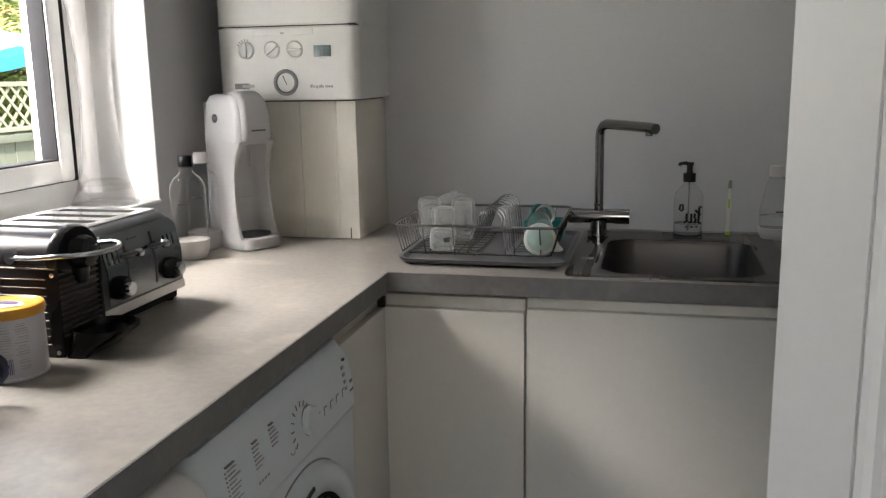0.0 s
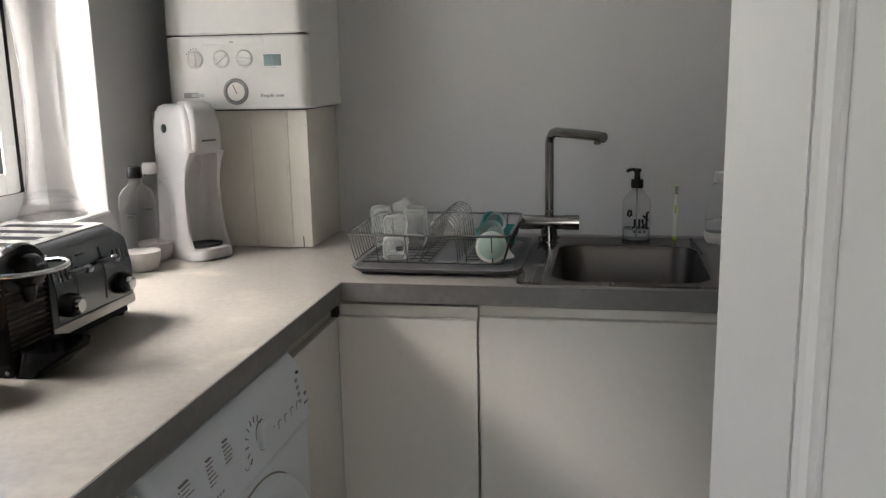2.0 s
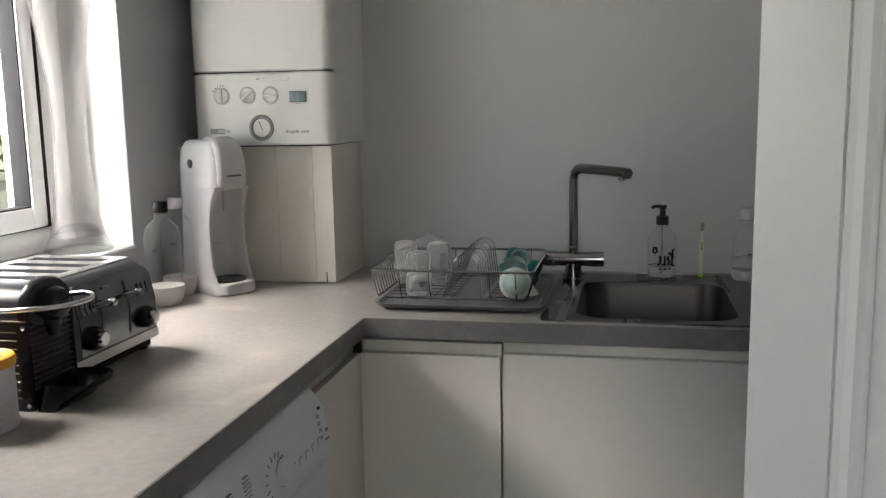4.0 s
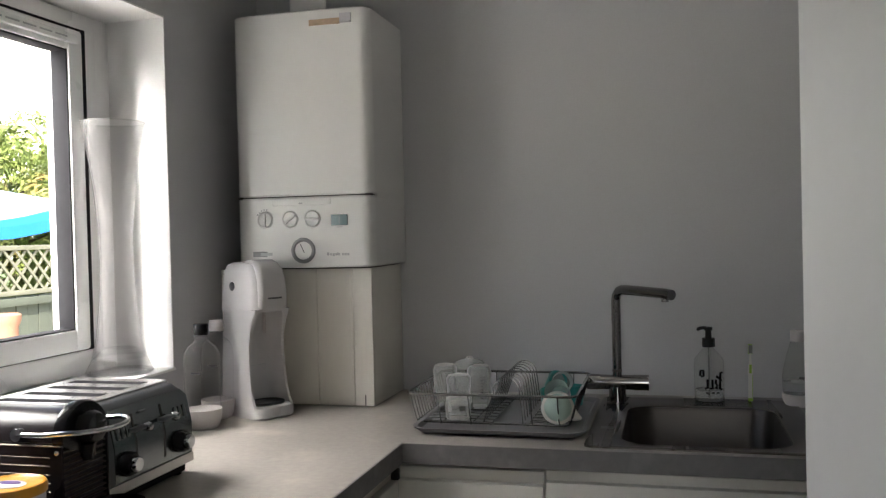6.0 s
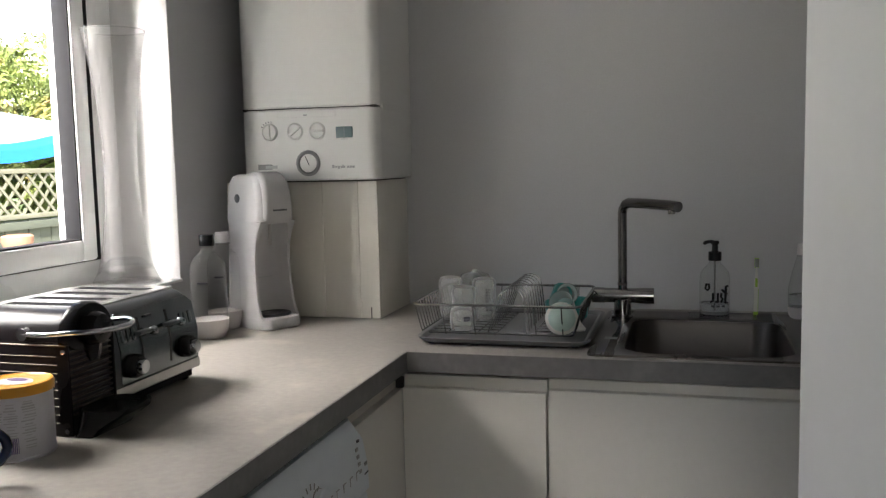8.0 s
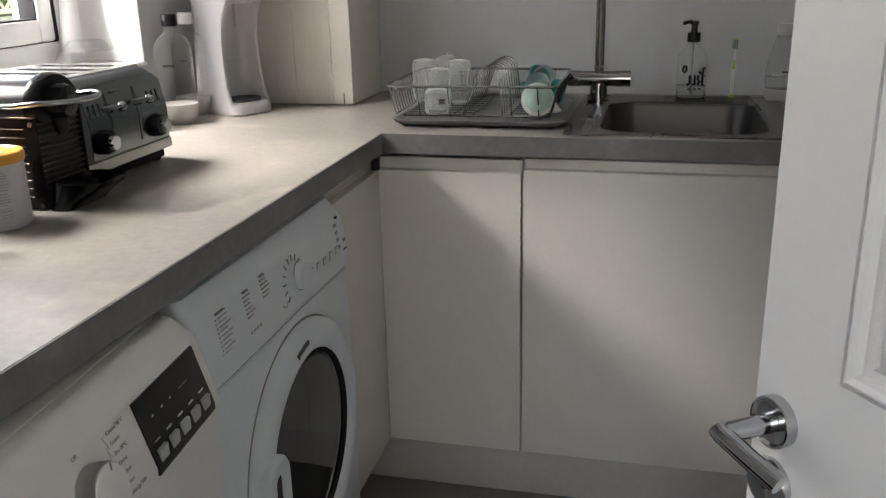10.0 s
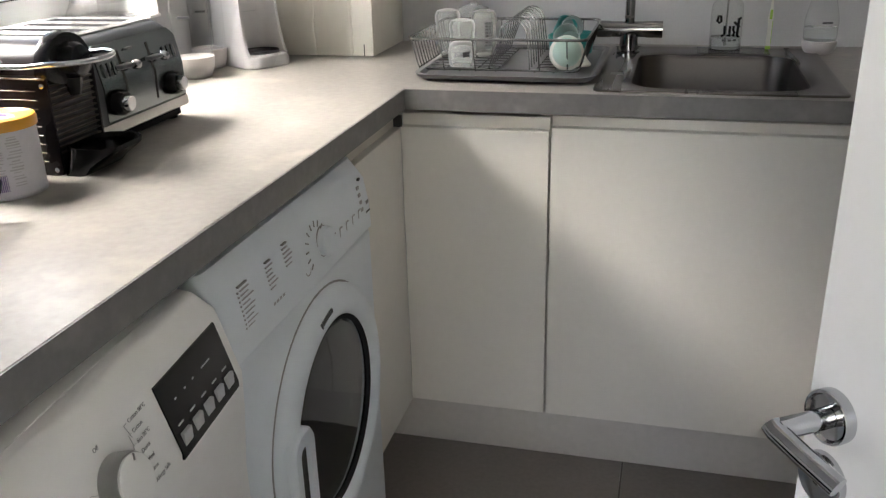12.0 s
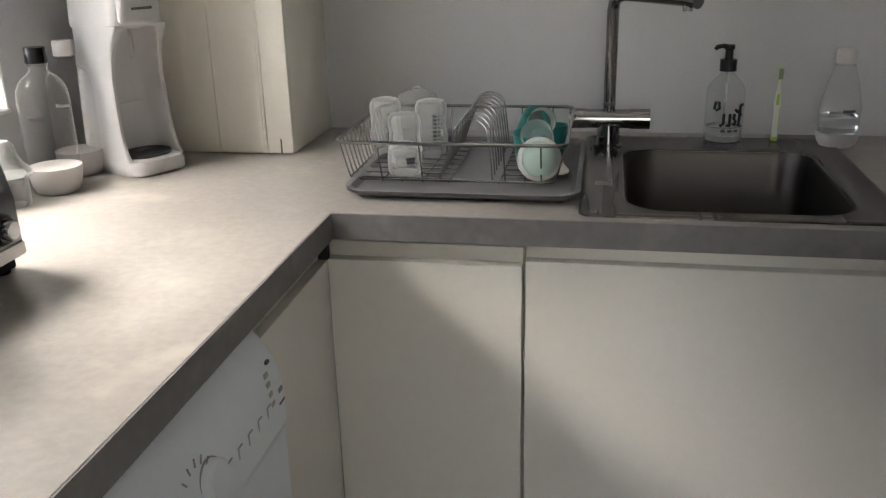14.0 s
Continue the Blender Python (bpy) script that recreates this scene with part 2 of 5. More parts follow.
def bm_loft(rings, closed=True, cap_start=True, cap_end=True, bm=None, m=Matrix()):
    """Skin over rings of points, each ring of one length."""
    bm = bm or bmesh.new()
    rows = [[bm.verts.new(m @ Vector(p)) for p in ring] for ring in rings]
    n = len(rows[0])
    for a, b in zip(rows, rows[1:]):
        for i in range(n if closed else n - 1):
            bm.faces.new((a[i], a[(i + 1) % n], b[(i + 1) % n], b[i]))
    if cap_start:
        bm.faces.new(rows[0][::-1])
    if cap_end:
        bm.faces.new(rows[-1])
    return bm


def bm_lathe(profile, at=(0, 0, 0), turn=Matrix(), steps=32, closed=False, bm=None):
    """Turn (radius, height) pairs round the z axis; closed: the profile runs back to its start."""
    rings = [[(max(r, 1e-4) * math.cos(2 * math.pi * i / steps), max(r, 1e-4) * math.sin(2 * math.pi * i / steps), z) for i in range(steps)] for r, z in profile]
    if closed:
        rings.append(rings[0])
    out = bm_loft(rings, True, not closed, not closed, bm, Matrix.Translation(at) @ turn)
    if closed:
        bmesh.ops.remove_doubles(out, verts=out.verts, dist=1e-6)
    return out


def bm_tube(points, radius, sides=8, loop=False, bm=None):
    """A round bar along points; loop joins its end to its start."""
    pts = [Vector(p) for p in points]
    rings, n, ref = [], len(pts), None
    for i, p in enumerate(pts):
        a = pts[i - 1] if i or loop else p
        b = pts[(i + 1) % n] if i < n - 1 or loop else p
        d = (b - a).normalized()
        if ref is None:
            ref = d.orthogonal().normalized()
        ref = (ref - ref.dot(d) * d).normalized()
        side = d.cross(ref)
        rings.append([p + radius * (math.cos(2 * math.pi * k / sides) * ref + math.sin(2 * math.pi * k / sides) * side) for k in range(sides)])
    if loop:
        rings.append(rings[0])
    return bm_loft(rings, True, not loop, not loop, bm)


def ring(x0, x1, y0, y1, z, r, steps=6):
    """A rounded rectangle, level at z."""
    out = []
    for cx, cy, start in ((x1 - r, y1 - r, 0), (x0 + r, y1 - r, 90), (x0 + r, y0 + r, 180), (x1 - r, y0 + r, 270)):
        for k in range(steps + 1):
            a = radians(start + 90 * k / steps)
            out.append((cx + r * math.cos(a), cy + r * math.sin(a), z))
    return out


def part(name, bm, mat, parent=None, label="", smooth=40):
    """Link a bmesh as one mesh object, under a thing or a part."""
    bmesh.ops.recalc_face_normals(bm, faces=bm.faces)
    me = bpy.data.meshes.new(name)
    bm.to_mesh(me)
    bm.free()
    me.materials.append(mat)
    if smooth:
        me.shade_smooth()
        me.set_sharp_from_angle(angle=radians(smooth))
    ob = new(name, me)
    ob.parent = parent
    if label:
        ob["label"] = label
    return ob


def thing(name, m, label, category, group=""):
    """An Empty at the base of a thing, for its parts."""
    ob = new(name)
    ob.empty_display_size = 0.05
    ob.matrix_world = m
    return tagged(ob, label, category, group)


def setting(name, bm, mat, label, category, smooth=0):
    return tagged(part(name, bm, mat, None, "", smooth), label, category, "", "structure")


def lettering(text, size, m, mat, parent, align="LEFT"):
    """Raised print, in the built-in font, on a thing."""
    cu = bpy.data.curves.new("lettering", "FONT")
    cu.body, cu.size, cu.extrude, cu.align_x = text, size, 0.0002, align
    cu.materials.append(mat)
    ob = new("lettering", cu)
    ob.parent = parent
    ob.matrix_local = m
    return ob


FACE_X = Matrix(((0, 0, 1, 0), (1, 0, 0, 0), (0, 1, 0, 0), (0, 0, 0, 1)))  # flat print turned to face +x, read along +y
FACE_Y = pose(0, 0, 0, 90)  # flat print turned to face -y

# ---- the room ----
LEFT, BACK, FRONT, RIGHT, TOP = 0.0, 0.0, -2.20, 2.15, 2.40
WX = -0.152  # window frame's inner face
WY0, WY1, WZ0, WZ1 = -1.56, -0.495, 1.028, 1.888


def wall_with_hole(axis, a0, a1, across0, across1, z0, z1, h0, h1, hz0, hz1):
    """A thick wall along x or y with one opening."""
    bm = bmesh.new()
    spans = [(a0, h0, z0, z1), (h1, a1, z0, z1), (h0, h1, hz1, z1)]
    if hz0 > z0:
        spans.append((h0, h1, z0, hz0))
    for s0, s1, t0, t1 in spans:
        if axis == "y":
            bm_box(across0, across1, s0, s1, t0, t1, bm=bm)
        else:
            bm_box(s0, s1, across0, across1, t0, t1, bm=bm)
    return bm


wall_west = setting("wall_west", wall_with_hole("y", FRONT, BACK + 0.25, -0.28, LEFT, 0, TOP, WY0, WY1, WZ0, WZ1), GREY_WALL, "grey painted plaster wall with a deep window opening", "wall")
setting("wall_north", bm_box(LEFT, RIGHT + 0.12, BACK, 0.25, 0, TOP), GREY_WALL, "grey painted plaster wall behind the sink", "wall")
setting("wall_east", bm_box(RIGHT, RIGHT + 0.12, FRONT, BACK, 0, TOP), GREY_WALL, "grey painted plaster side wall", "wall")
HX, HY = 1.743, -2.195  # hinge
DOOR_W, DOOR_T, DOOR_H = 0.76, 0.035, 1.98
setting("wall_south", wall_with_hole("x", -0.28, RIGHT + 0.12, FRONT - 0.11, FRONT, 0, TOP, HX - DOOR_W - 0.035, HX + 0.03, 0, 2.03), GREY_WALL, "grey painted wall with the doorway", "wall")
setting("floor_base", bm_box(-0.28, RIGHT + 0.12, -4.6, 0.25, -0.06, -0.004), GROUT, "dark grout bed beneath the floor tiles", "floor")
setting("ceiling", bm_box(-0.28, RIGHT + 0.12, -4.6, 0.25, TOP, TOP + 0.15), CEILING, "plain white painted ceiling", "ceiling")
setting("wall_hall_west", bm_box(-0.28, -0.16, -4.6, FRONT - 0.11, 0, TOP), WHITE_WALL, "plain white wall of the hall", "wall")
setting("wall_hall_east", bm_box(RIGHT, RIGHT + 0.12, -4.6, FRONT - 0.11, 0, TOP), WHITE_WALL, "plain white wall of the hall", "wall")
# the opening in this end wall is added, to hold the fill lamp
setting("wall_hall_south", wall_with_hole("x", -0.16, RIGHT, -4.6, -4.5, 0, TOP, 0.2, 1.8, 0.85, 2.15), WHITE_WALL, "plain white end wall of the hall", "wall")

# white lining of the window opening
lining = bmesh.new()
bm_box(WX - 0.05, LEFT + 0.001, WY1 - 0.004, WY1, WZ0 + 0.004, WZ1 - 0.004, bm=lining)
bm_box(WX - 0.05, LEFT + 0.001, WY0, WY0 + 0.004, WZ0 + 0.004, WZ1 - 0.004, bm=lining)
bm_box(WX - 0.05, LEFT + 0.001, WY0, WY1, WZ1 - 0.004, WZ1, bm=lining)
setting("window_reveal", lining, WHITE_WALL, "white painted plaster lining of the window opening", "window reveal")
setting("window_sill", bm_box(WX - 0.02, LEFT + 0.006, WY0, WY1, WZ0 - 0.001, WZ0 + 0.006, 0.002), WHITE_WALL, "white painted window sill above the worktop", "window sill")

# door lining, stops and architraves
frame_bm = bmesh.new()
jx0, jx1 = HX - DOOR_W - 0.005, HX + 0.005
bm_box(jx0 - 0.03, jx0, FRONT - 0.112, FRONT + 0.002, 0, 2.03, 0.002, bm=frame_bm)
bm_box(jx1, jx1 + 0.025, FRONT - 0.112, FRONT + 0.002, 0, 2.03, 0.002, bm=frame_bm)
bm_box(jx0, jx1, FRONT - 0.112, FRONT + 0.002, 1.995, 2.03, 0.002, bm=frame_bm)
for y0, y1 in ((FRONT + 0.002, FRONT + 0.017), (FRONT - 0.127, FRONT - 0.112)):
    bm_box(jx0 - 0.085, jx0 - 0.012, y0, y1, 0, 2.10, 0.005, bm=frame_bm)
    bm_box(jx1 + 0.012, jx1 + 0.085, y0, y1, 0, 2.10, 0.005, bm=frame_bm)
    bm_box(jx0 - 0.012, jx1 + 0.012, y0, y1, 2.012, 2.10, 0.005, bm=frame_bm)
setting("door_frame", frame_bm, GLOSS_WHITE, "white gloss painted door lining and architrave", "door frame", 40)


# ---- the window ----
def bar_frame(x0, x1, y0, y1, z0, z1, w, bevel):
    """Four bars round an opening."""
    bm = bmesh.new()
    bm_box(x0, x1, y0, y0 + w, z0, z1, bevel, bm=bm)
    bm_box(x0, x1, y1 - w, y1, z0, z1, bevel, bm=bm)
    bm_box(x0 + 0.001, x1 - 0.001, y0 + w * 0.9, y1 - w * 0.9, z0, z0 + w, bevel, bm=bm)
    bm_box(x0 + 0.001, x1 - 0.001, y0 + w * 0.9, y1 - w * 0.9, z1 - w, z1, bevel, bm=bm)
    return bm


window = tagged(thing("window_1", pose(WX, WY1, WZ0), "white plastic double-glazed casement window", "window"), kind="structure")
ww, wh = WY0 - WY1, WZ1 - WZ0
part("window_frame", bar_frame(-0.065, 0.0, ww + 0.002, -0.006, 0.006, wh - 0.006, 0.058, 0.006), UPVC, window)
mid = ww / 2
part("mullion", bm_box(-0.064, -0.001, mid - 0.03, mid + 0.03, 0.055, wh - 0.055, 0.005), UPVC, window)
part("jamb_bead", bm_box(-0.064, 0.0005, -0.100, -0.058, 0.055, wh - 0.045, 0.004), UPVC, window)
for y0, y1 in ((mid + 0.026, -0.116), (ww + 0.058, mid - 0.026)):
    part("seal", bar_frame(-0.05, 0.002, y0, y1 + 0.018 * (y1 > -0.2), 0.0635, wh - 0.044, 0.020, 0.001), GASKET, window, "black rubber seal")
    sash = part("sash", bar_frame(-0.055, 0.014, y0 + 0.005, y1 - 0.006, 0.066, wh - 0.052, 0.050, 0.008), UPVC, window)
    part("glazing_gasket", bar_frame(-0.034, 0.008, y0 + 0.053, y1 - 0.054, 0.114, wh - 0.100, 0.0045, 0.001), GASKET, sash, "black glazing gasket")
    pane = part("pane", bm_box(-0.026, -0.022, y0 + 0.05, y1 - 0.052, 0.112, wh - 0.098), PANE, window)
    pane.visible_shadow = False
    vent = part("trickle_vent", bm_box(0.008, 0.022, y1 - 0.42, y1 - 0.03, wh - 0.088, wh - 0.066, 0.004), UPVC, sash, "white slotted trickle vent")
    slots = bmesh.new()
    for k in range(7):
        bm_box(0.019, 0.0225, y1 - 0.41 + k * 0.05, y1 - 0.37 + k * 0.05, wh - 0.079, wh - 0.075, bm=slots)
    part("vent_slot", slots, LIGHT_GREY, sash)


# ---- the door, standing half open ----
def door_leaf():
    turn = 90 + 35
    root = tagged(thing("door_1", pose(HX, HY, 0, 0, 0, turn), "white gloss painted panelled door standing half open", "door"), kind="structure")
    W, T, H = DOOR_W, DOOR_T, DOOR_H
    z0 = 0.008
    cols = [(0.095, 0.310), (0.450, 0.665)]
    rows = [(0.23, 0.705), (0.900, 1.50), (1.62, 1.86)]
    bm = bmesh.new()
    # stiles and rails, butted end to end round the panel openings
    for a, b in ((0, cols[0][0]), (cols[0][1], cols[1][0]), (cols[1][1], W)):
        bm_box(a, b, -T / 2, T / 2, z0, H, bm=bm)
    for a, b in cols:
        for c, d in ((z0, rows[0][0]), (rows[0][1], rows[1][0]), (rows[1][1], rows[2][0]), (rows[2][1], H)):
            bm_box(a, b, -T / 2, T / 2, c, d, bm=bm)
    bmesh.ops.remove_doubles(bm, verts=bm.verts, dist=1e-5)
    part("leaf", bm, GLOSS_WHITE, root, "", 30)
    for a, b in cols:
        for c, d in rows:
            pb = bmesh.new()
            for s in (-1, 1):
                rings = []
                for inset, depth in ((0, T / 2), (0.0008, T / 2 - 0.007), (0.0040, T / 2 - 0.007), (0.0048, T / 2 + 0.002), (0.008, T / 2 + 0.004), (0.013, T / 2 + 0.001), (0.017, T / 2 - 0.005), (0.024, T / 2 - 0.007), (0.0246, T / 2 - 0.014), (0.0290, T / 2 - 0.014), (0.0296, T / 2 - 0.010), (0.034, T / 2 - 0.010)):
                    rings.append([(x, s * depth, z) for x, z in ((a + inset, c + inset), (b - inset, c + inset), (b - inset, d - inset), (a + inset, d - inset))])
                bm_loft(rings, True, False, True, pb)
            part("panel", pb, GLOSS_WHITE, root, "", 25)
    # lever and lock plate near the free edge, on both faces
    for s in (-1, 1):
        hx, hz = W - 0.031, 0.834
        out = Matrix.Translation((hx, s * T / 2, hz)) @ pose(0, 0, 0, -90 * s)
        rose = part("handle_rose", bm_lathe([(0, 0), (0.0252, 0), (0.0255, 0.0095), (0.0245, 0.0115), (0.0225, 0.0118), (0.0205, 0.0085), (0.013, 0.0075), (0.0, 0.0075)], turn=out, steps=40), CHROME, root, "polished chrome rose")
        y = s * T / 2
        pts = [(hx, y + s * 0.008, hz), (hx, y + s * 0.030, hz), (hx, y + s * 0.062, hz + 0.001)]
        part("spindle", bm_tube(pts, 0.0098, 16), CHROME, rose)
        lever = [(hx + 0.006, y + s * 0.064, hz + 0.004), (hx, y + s * 0.064, hz + 0.001), (hx - 0.030, y + s * 0.058, hz - 0.009), (hx - 0.062, y + s * 0.051, hz - 0.019)]
        part("lever", bm_tube(lever, 0.0094, 16), CHROME, rose, "polished chrome lever")
        lock = Matrix.Translation((hx, y, hz - 0.066)) @ pose(0, 0, 0, -90 * s)
        esc = part("lock_rose", bm_lathe([(0, 0), (0.026, 0), (0.026, 0.006), (0.024, 0.0085), (0.017, 0.009), (0.0, 0.009)], turn=lock, steps=40), CHROME, root, "polished chrome lock rose")
        part("keyhole", bm_lathe([(0, 0), (0.005, 0), (0.005, 0.0098), (0, 0.0098)], turn=lock, steps=16), DARK, esc)
    for z in (0.2, 1.0, 1.78):
        part("hinge", bm_tube([(0.0, -T / 2 - 0.004, z - 0.04), (0.0, -T / 2 - 0.004, z + 0.04)], 0.006, 12), STEEL, root, "steel hinge")
    return root


door_leaf()

# ---- worktops and base units ----
WT, WD, WTH = 0.90, 0.62, 0.043
SX0, SX1, SY0, SY1 = 1.072, 1.412, -0.566, -0.160  # basin


def worktop():
    root = thing("worktop", pose(0, 0, WT - WTH), "grey stone-effect laminate worktop in an L", "worktop")
    e = 0.003
    part("surface", bm_box(0, WD - e, FRONT, -WD + e, 0, WTH), STONE, root)
    outer = [(0, -WD + e), (RIGHT, -WD + e), (RIGHT, 0), (0, 0)]
    hole = [(SX0, SY0), (SX1, SY0), (SX1, SY1), (SX0, SY1)]
    rows = [[(x, y, z) for x, y in o] for o, z in ((outer, 0), (outer, WTH), (hole, WTH), (hole, 0), (outer, 0))]
    run = bm_loft(rows, True, False, False)
    bmesh.ops.remove_doubles(run, verts=run.verts, dist=1e-6)
    part("surface", run, STONE, root)
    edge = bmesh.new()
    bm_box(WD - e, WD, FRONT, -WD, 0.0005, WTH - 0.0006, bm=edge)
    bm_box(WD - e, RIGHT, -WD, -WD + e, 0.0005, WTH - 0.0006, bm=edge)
    part("edging", edge, STONE_EDGE, root, "laminate edging strip, darkened to show its shade")
    return root


worktop()


def base_unit(x0, x1, label, top=0.825, lip=0.0):
    """A handleless unit facing -y: carcass, door and top rail."""
    root = thing("base_cabinet", pose(x0, -0.02, 0), label, "cabinet", "base cabinets")
    w = x1 - x0
    shell = bmesh.new()
    bm_box(0, 0.018, -0.54, 0, 0.15, 0.855, bm=shell)
    bm_box(w - 0.018, w, -0.54, 0, 0.15, 0.855, bm=shell)
    bm_box(0.018, w - 0.018, -0.54, 0, 0.15, 0.168, bm=shell)
    part("body", shell, CARCASS, root)
    for lx in (0.05, w - 0.05):
        for ly in (-0.46, -0.06):
            part("foot", bm_tube([(lx, ly, 0), (lx, ly, 0.15)], 0.015, 10), BLACK, root)
    part("top_rail", bm_box(0.001, w - 0.001, -0.562, -0.54, 0.80, 0.846 - lip, 0.0015), CABINET, root, "recessed finger rail")
    # door leaf with a square upper edge, open above as a finger grip
    leaf = ((-0.5625, 0.152), (-0.5792, 0.152), (-0.580, 0.1528), (-0.580, top - 0.0010), (-0.5790, top), (-0.5625, top + 0.001))
    part("door", bm_loft([[(x, y, z) for y, z in leaf] for x in (0.002, w - 0.002)]), CABINET, root, "", 20)
    return root


base_unit(0.6005, 0.918, "cream handleless cabinet with a narrow door", 0.816, 0.004)
base_unit(0.920, 1.501, "cream handleless cabinet with a wide door beneath the sink")
base_unit(1.503, RIGHT - 0.004, "cream handleless end cabinet beside the wall")

filler = thing("corner_panel", pose(0.60, -0.60, 0), "cream corner filler panel between the units", "panel")
part("board", bm_box(-0.018, 0.0025, -0.300, -0.0005, 0.15, 0.815, 0.002), CABINET, filler)
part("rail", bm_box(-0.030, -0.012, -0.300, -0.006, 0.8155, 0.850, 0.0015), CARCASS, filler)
part("corner_post", bm_box(-0.012, 0.004, -0.006, 0.006, 0.816, 0.840), DARK, filler, "dark open corner joint")
part("leg", bm_tube([(-0.12, -0.15, 0), (-0.12, -0.15, 0.152), (-0.010, -0.15, 0.154)], 0.008, 10), BLACK, filler)
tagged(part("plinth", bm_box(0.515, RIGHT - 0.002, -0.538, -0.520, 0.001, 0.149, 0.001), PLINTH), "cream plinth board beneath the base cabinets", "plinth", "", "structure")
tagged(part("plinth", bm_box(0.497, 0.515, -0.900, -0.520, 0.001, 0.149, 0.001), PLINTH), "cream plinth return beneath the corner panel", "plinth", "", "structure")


# ---- sink and tap ----
def sink():
    root = thing("sink", pose(0, 0, WT), "brushed stainless steel inset sink in the worktop", "sink")
    rim = [ring(1.000, 1.475, -0.598, -0.052, 0.0002, 0.02), ring(1.000, 1.475, -0.598, -0.052, 0.003, 0.02), ring(1.004, 1.471, -0.594, -0.056, 0.0045, 0.018),
           ring(1.012, 1.463, -0.586, -0.064, 0.0030, 0.016), ring(SX0 - 0.012, SX1 + 0.012, SY0 - 0.010, SY1 + 0.012, 0.0030, 0.075), ring(SX0 - 0.004, SX1 + 0.004, SY0 - 0.004, SY1 + 0.004, 0.0045, 0.07)]
    bowl = [ring(SX0 - 0.001, SX1 + 0.001, SY0 + 0.000, SY1 + 0.001, 0.002, 0.066), ring(SX0 + 0.004, SX1 - 0.004, SY0 + 0.005, SY1 - 0.004, -0.012, 0.062), ring(SX0 + 0.012, SX1 - 0.012, SY0 + 0.013, SY1 - 0.012, -0.135, 0.058),
            ring(SX0 + 0.020, SX1 - 0.020, SY0 + 0.021, SY1 - 0.020, -0.154, 0.052), ring(SX0 + 0.04, SX1 - 0.04, SY0 + 0.04, SY1 - 0.04, -0.162, 0.04), ring(SX0 + 0.13, SX1 - 0.13, SY0 + 0.16, SY1 - 0.16, -0.166, 0.03)]
    part("rim", bm_loft(rim, True, False, False), STEEL, root)
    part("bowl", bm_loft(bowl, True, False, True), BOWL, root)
    part("waste", bm_lathe([(0, -0.1655), (0.032, -0.1655), (0.034, -0.163), (0.024, -0.164), (0, -0.1648)], ((SX0 + SX1) / 2, (SY0 + SY1) / 2, 0)), CHROME, root, "chrome plug hole")
    part("stamp", bm_box(1.022, 1.050, -0.43, -0.405, 0.0031, 0.0034), PALE_INK, root, "small faded maker's print")
    return root


sink()


def tap():
    root = thing("mixer_tap", pose(1.043, -0.145, WT + 0.003), "tall polished chrome mixer tap with an angular spout", "tap")
    part("base", bm_lathe([(0, 0), (0.027, 0), (0.027, 0.004), (0.022, 0.007), (0.0215, 0.045), (0, 0.045)]), TAP_CHROME, root)
    part("body", bm_tube([(-0.072, 0, 0.055), (-0.071, 0, 0.055), (0.072, 0, 0.055), (0.0725, 0, 0.055)], 0.0185, 28), TAP_CHROME, root)
    for x0, x1 in ((-0.076, -0.044), (0.040, 0.078)):
        part("control", bm_tube([(x0, 0, 0.055), (x0 + 0.001, 0, 0.055), (x1 - 0.001, 0, 0.055), (x1, 0, 0.055)], 0.0197, 28), TAP_CHROME, root, "ribbed chrome control")
    up = [(0, 0, 0.070), (0, 0, 0.262)]
    bend = [(0.0, 0.0, 0.262), (0.002, -0.003, 0.275), (0.009, -0.013, 0.286), (0.019, -0.028, 0.291)]
    spout = [(0.125, -0.155, 0.289)]
    part("riser", bm_tube(up[:1] + [(0, 0, 0.15)] + bend, 0.0115, 20), TAP_CHROME, root)
    part("spout", bm_tube(bend[-2:] + [(0.06, -0.083, 0.291)] + spout + [(0.137, -0.170, 0.287)], 0.0125, 20), TAP_CHROME, root)
    part("aerator", bm_tube([(0.122, -0.152, 0.285), (0.122, -0.152, 0.270)], 0.0085, 16), TAP_CHROME, root, "chrome outlet nozzle")
    part("clip", bm_tube([(0, 0, 0.082), (0, 0, 0.088)], 0.0125, 20), STEEL, root)
    return root


tap()

# ---- dish rack and what stands in it ----
RX0, RX1, RY0, RY1 = 0.592, 0.976, -0.492, -0.158


def drip_tray():
    root = thing("drip_tray", pose(0, 0, WT + 0.0), "grey plastic drip tray beneath the dish rack", "tray")
    x0, x1, y0, y1 = 0.616, 0.998, -0.548, -0.135
    outer = [ring(x0 + .012, x1 - .012, y0 + .012, y1 - .012, 0.0042, 0.03), ring(x0, x1, y0, y1, 0.012, 0.04), ring(x0 - .003, x1 + .003, y0 - .003, y1 + .003, 0.017, 0.042), ring(x0 + .006, x1 - .006, y0 + .006, y1 - .006, 0.0165, 0.036), ring(x0 + .014, x1 - .014, y0 + .014, y1 - .014, 0.0085, 0.03), ring(x0 + .05, x1 - .05, y0 + .05, y1 - .05, 0.0075, 0.02)]
    part("pan", bm_loft(outer, True, True, True), TRAY, root)
    for x, y in ((x0 + 0.03, y0 + 0.03), (x1 - 0.03, y0 + 0.03), (x0 + 0.03, y1 - 0.03), (x1 - 0.03, y1 - 0.03)):
        part("foot", bm_tube([(x, y, 0.0), (x, y, 0.006)], 0.008, 10), TRAY, root)
    return root


drip_tray()


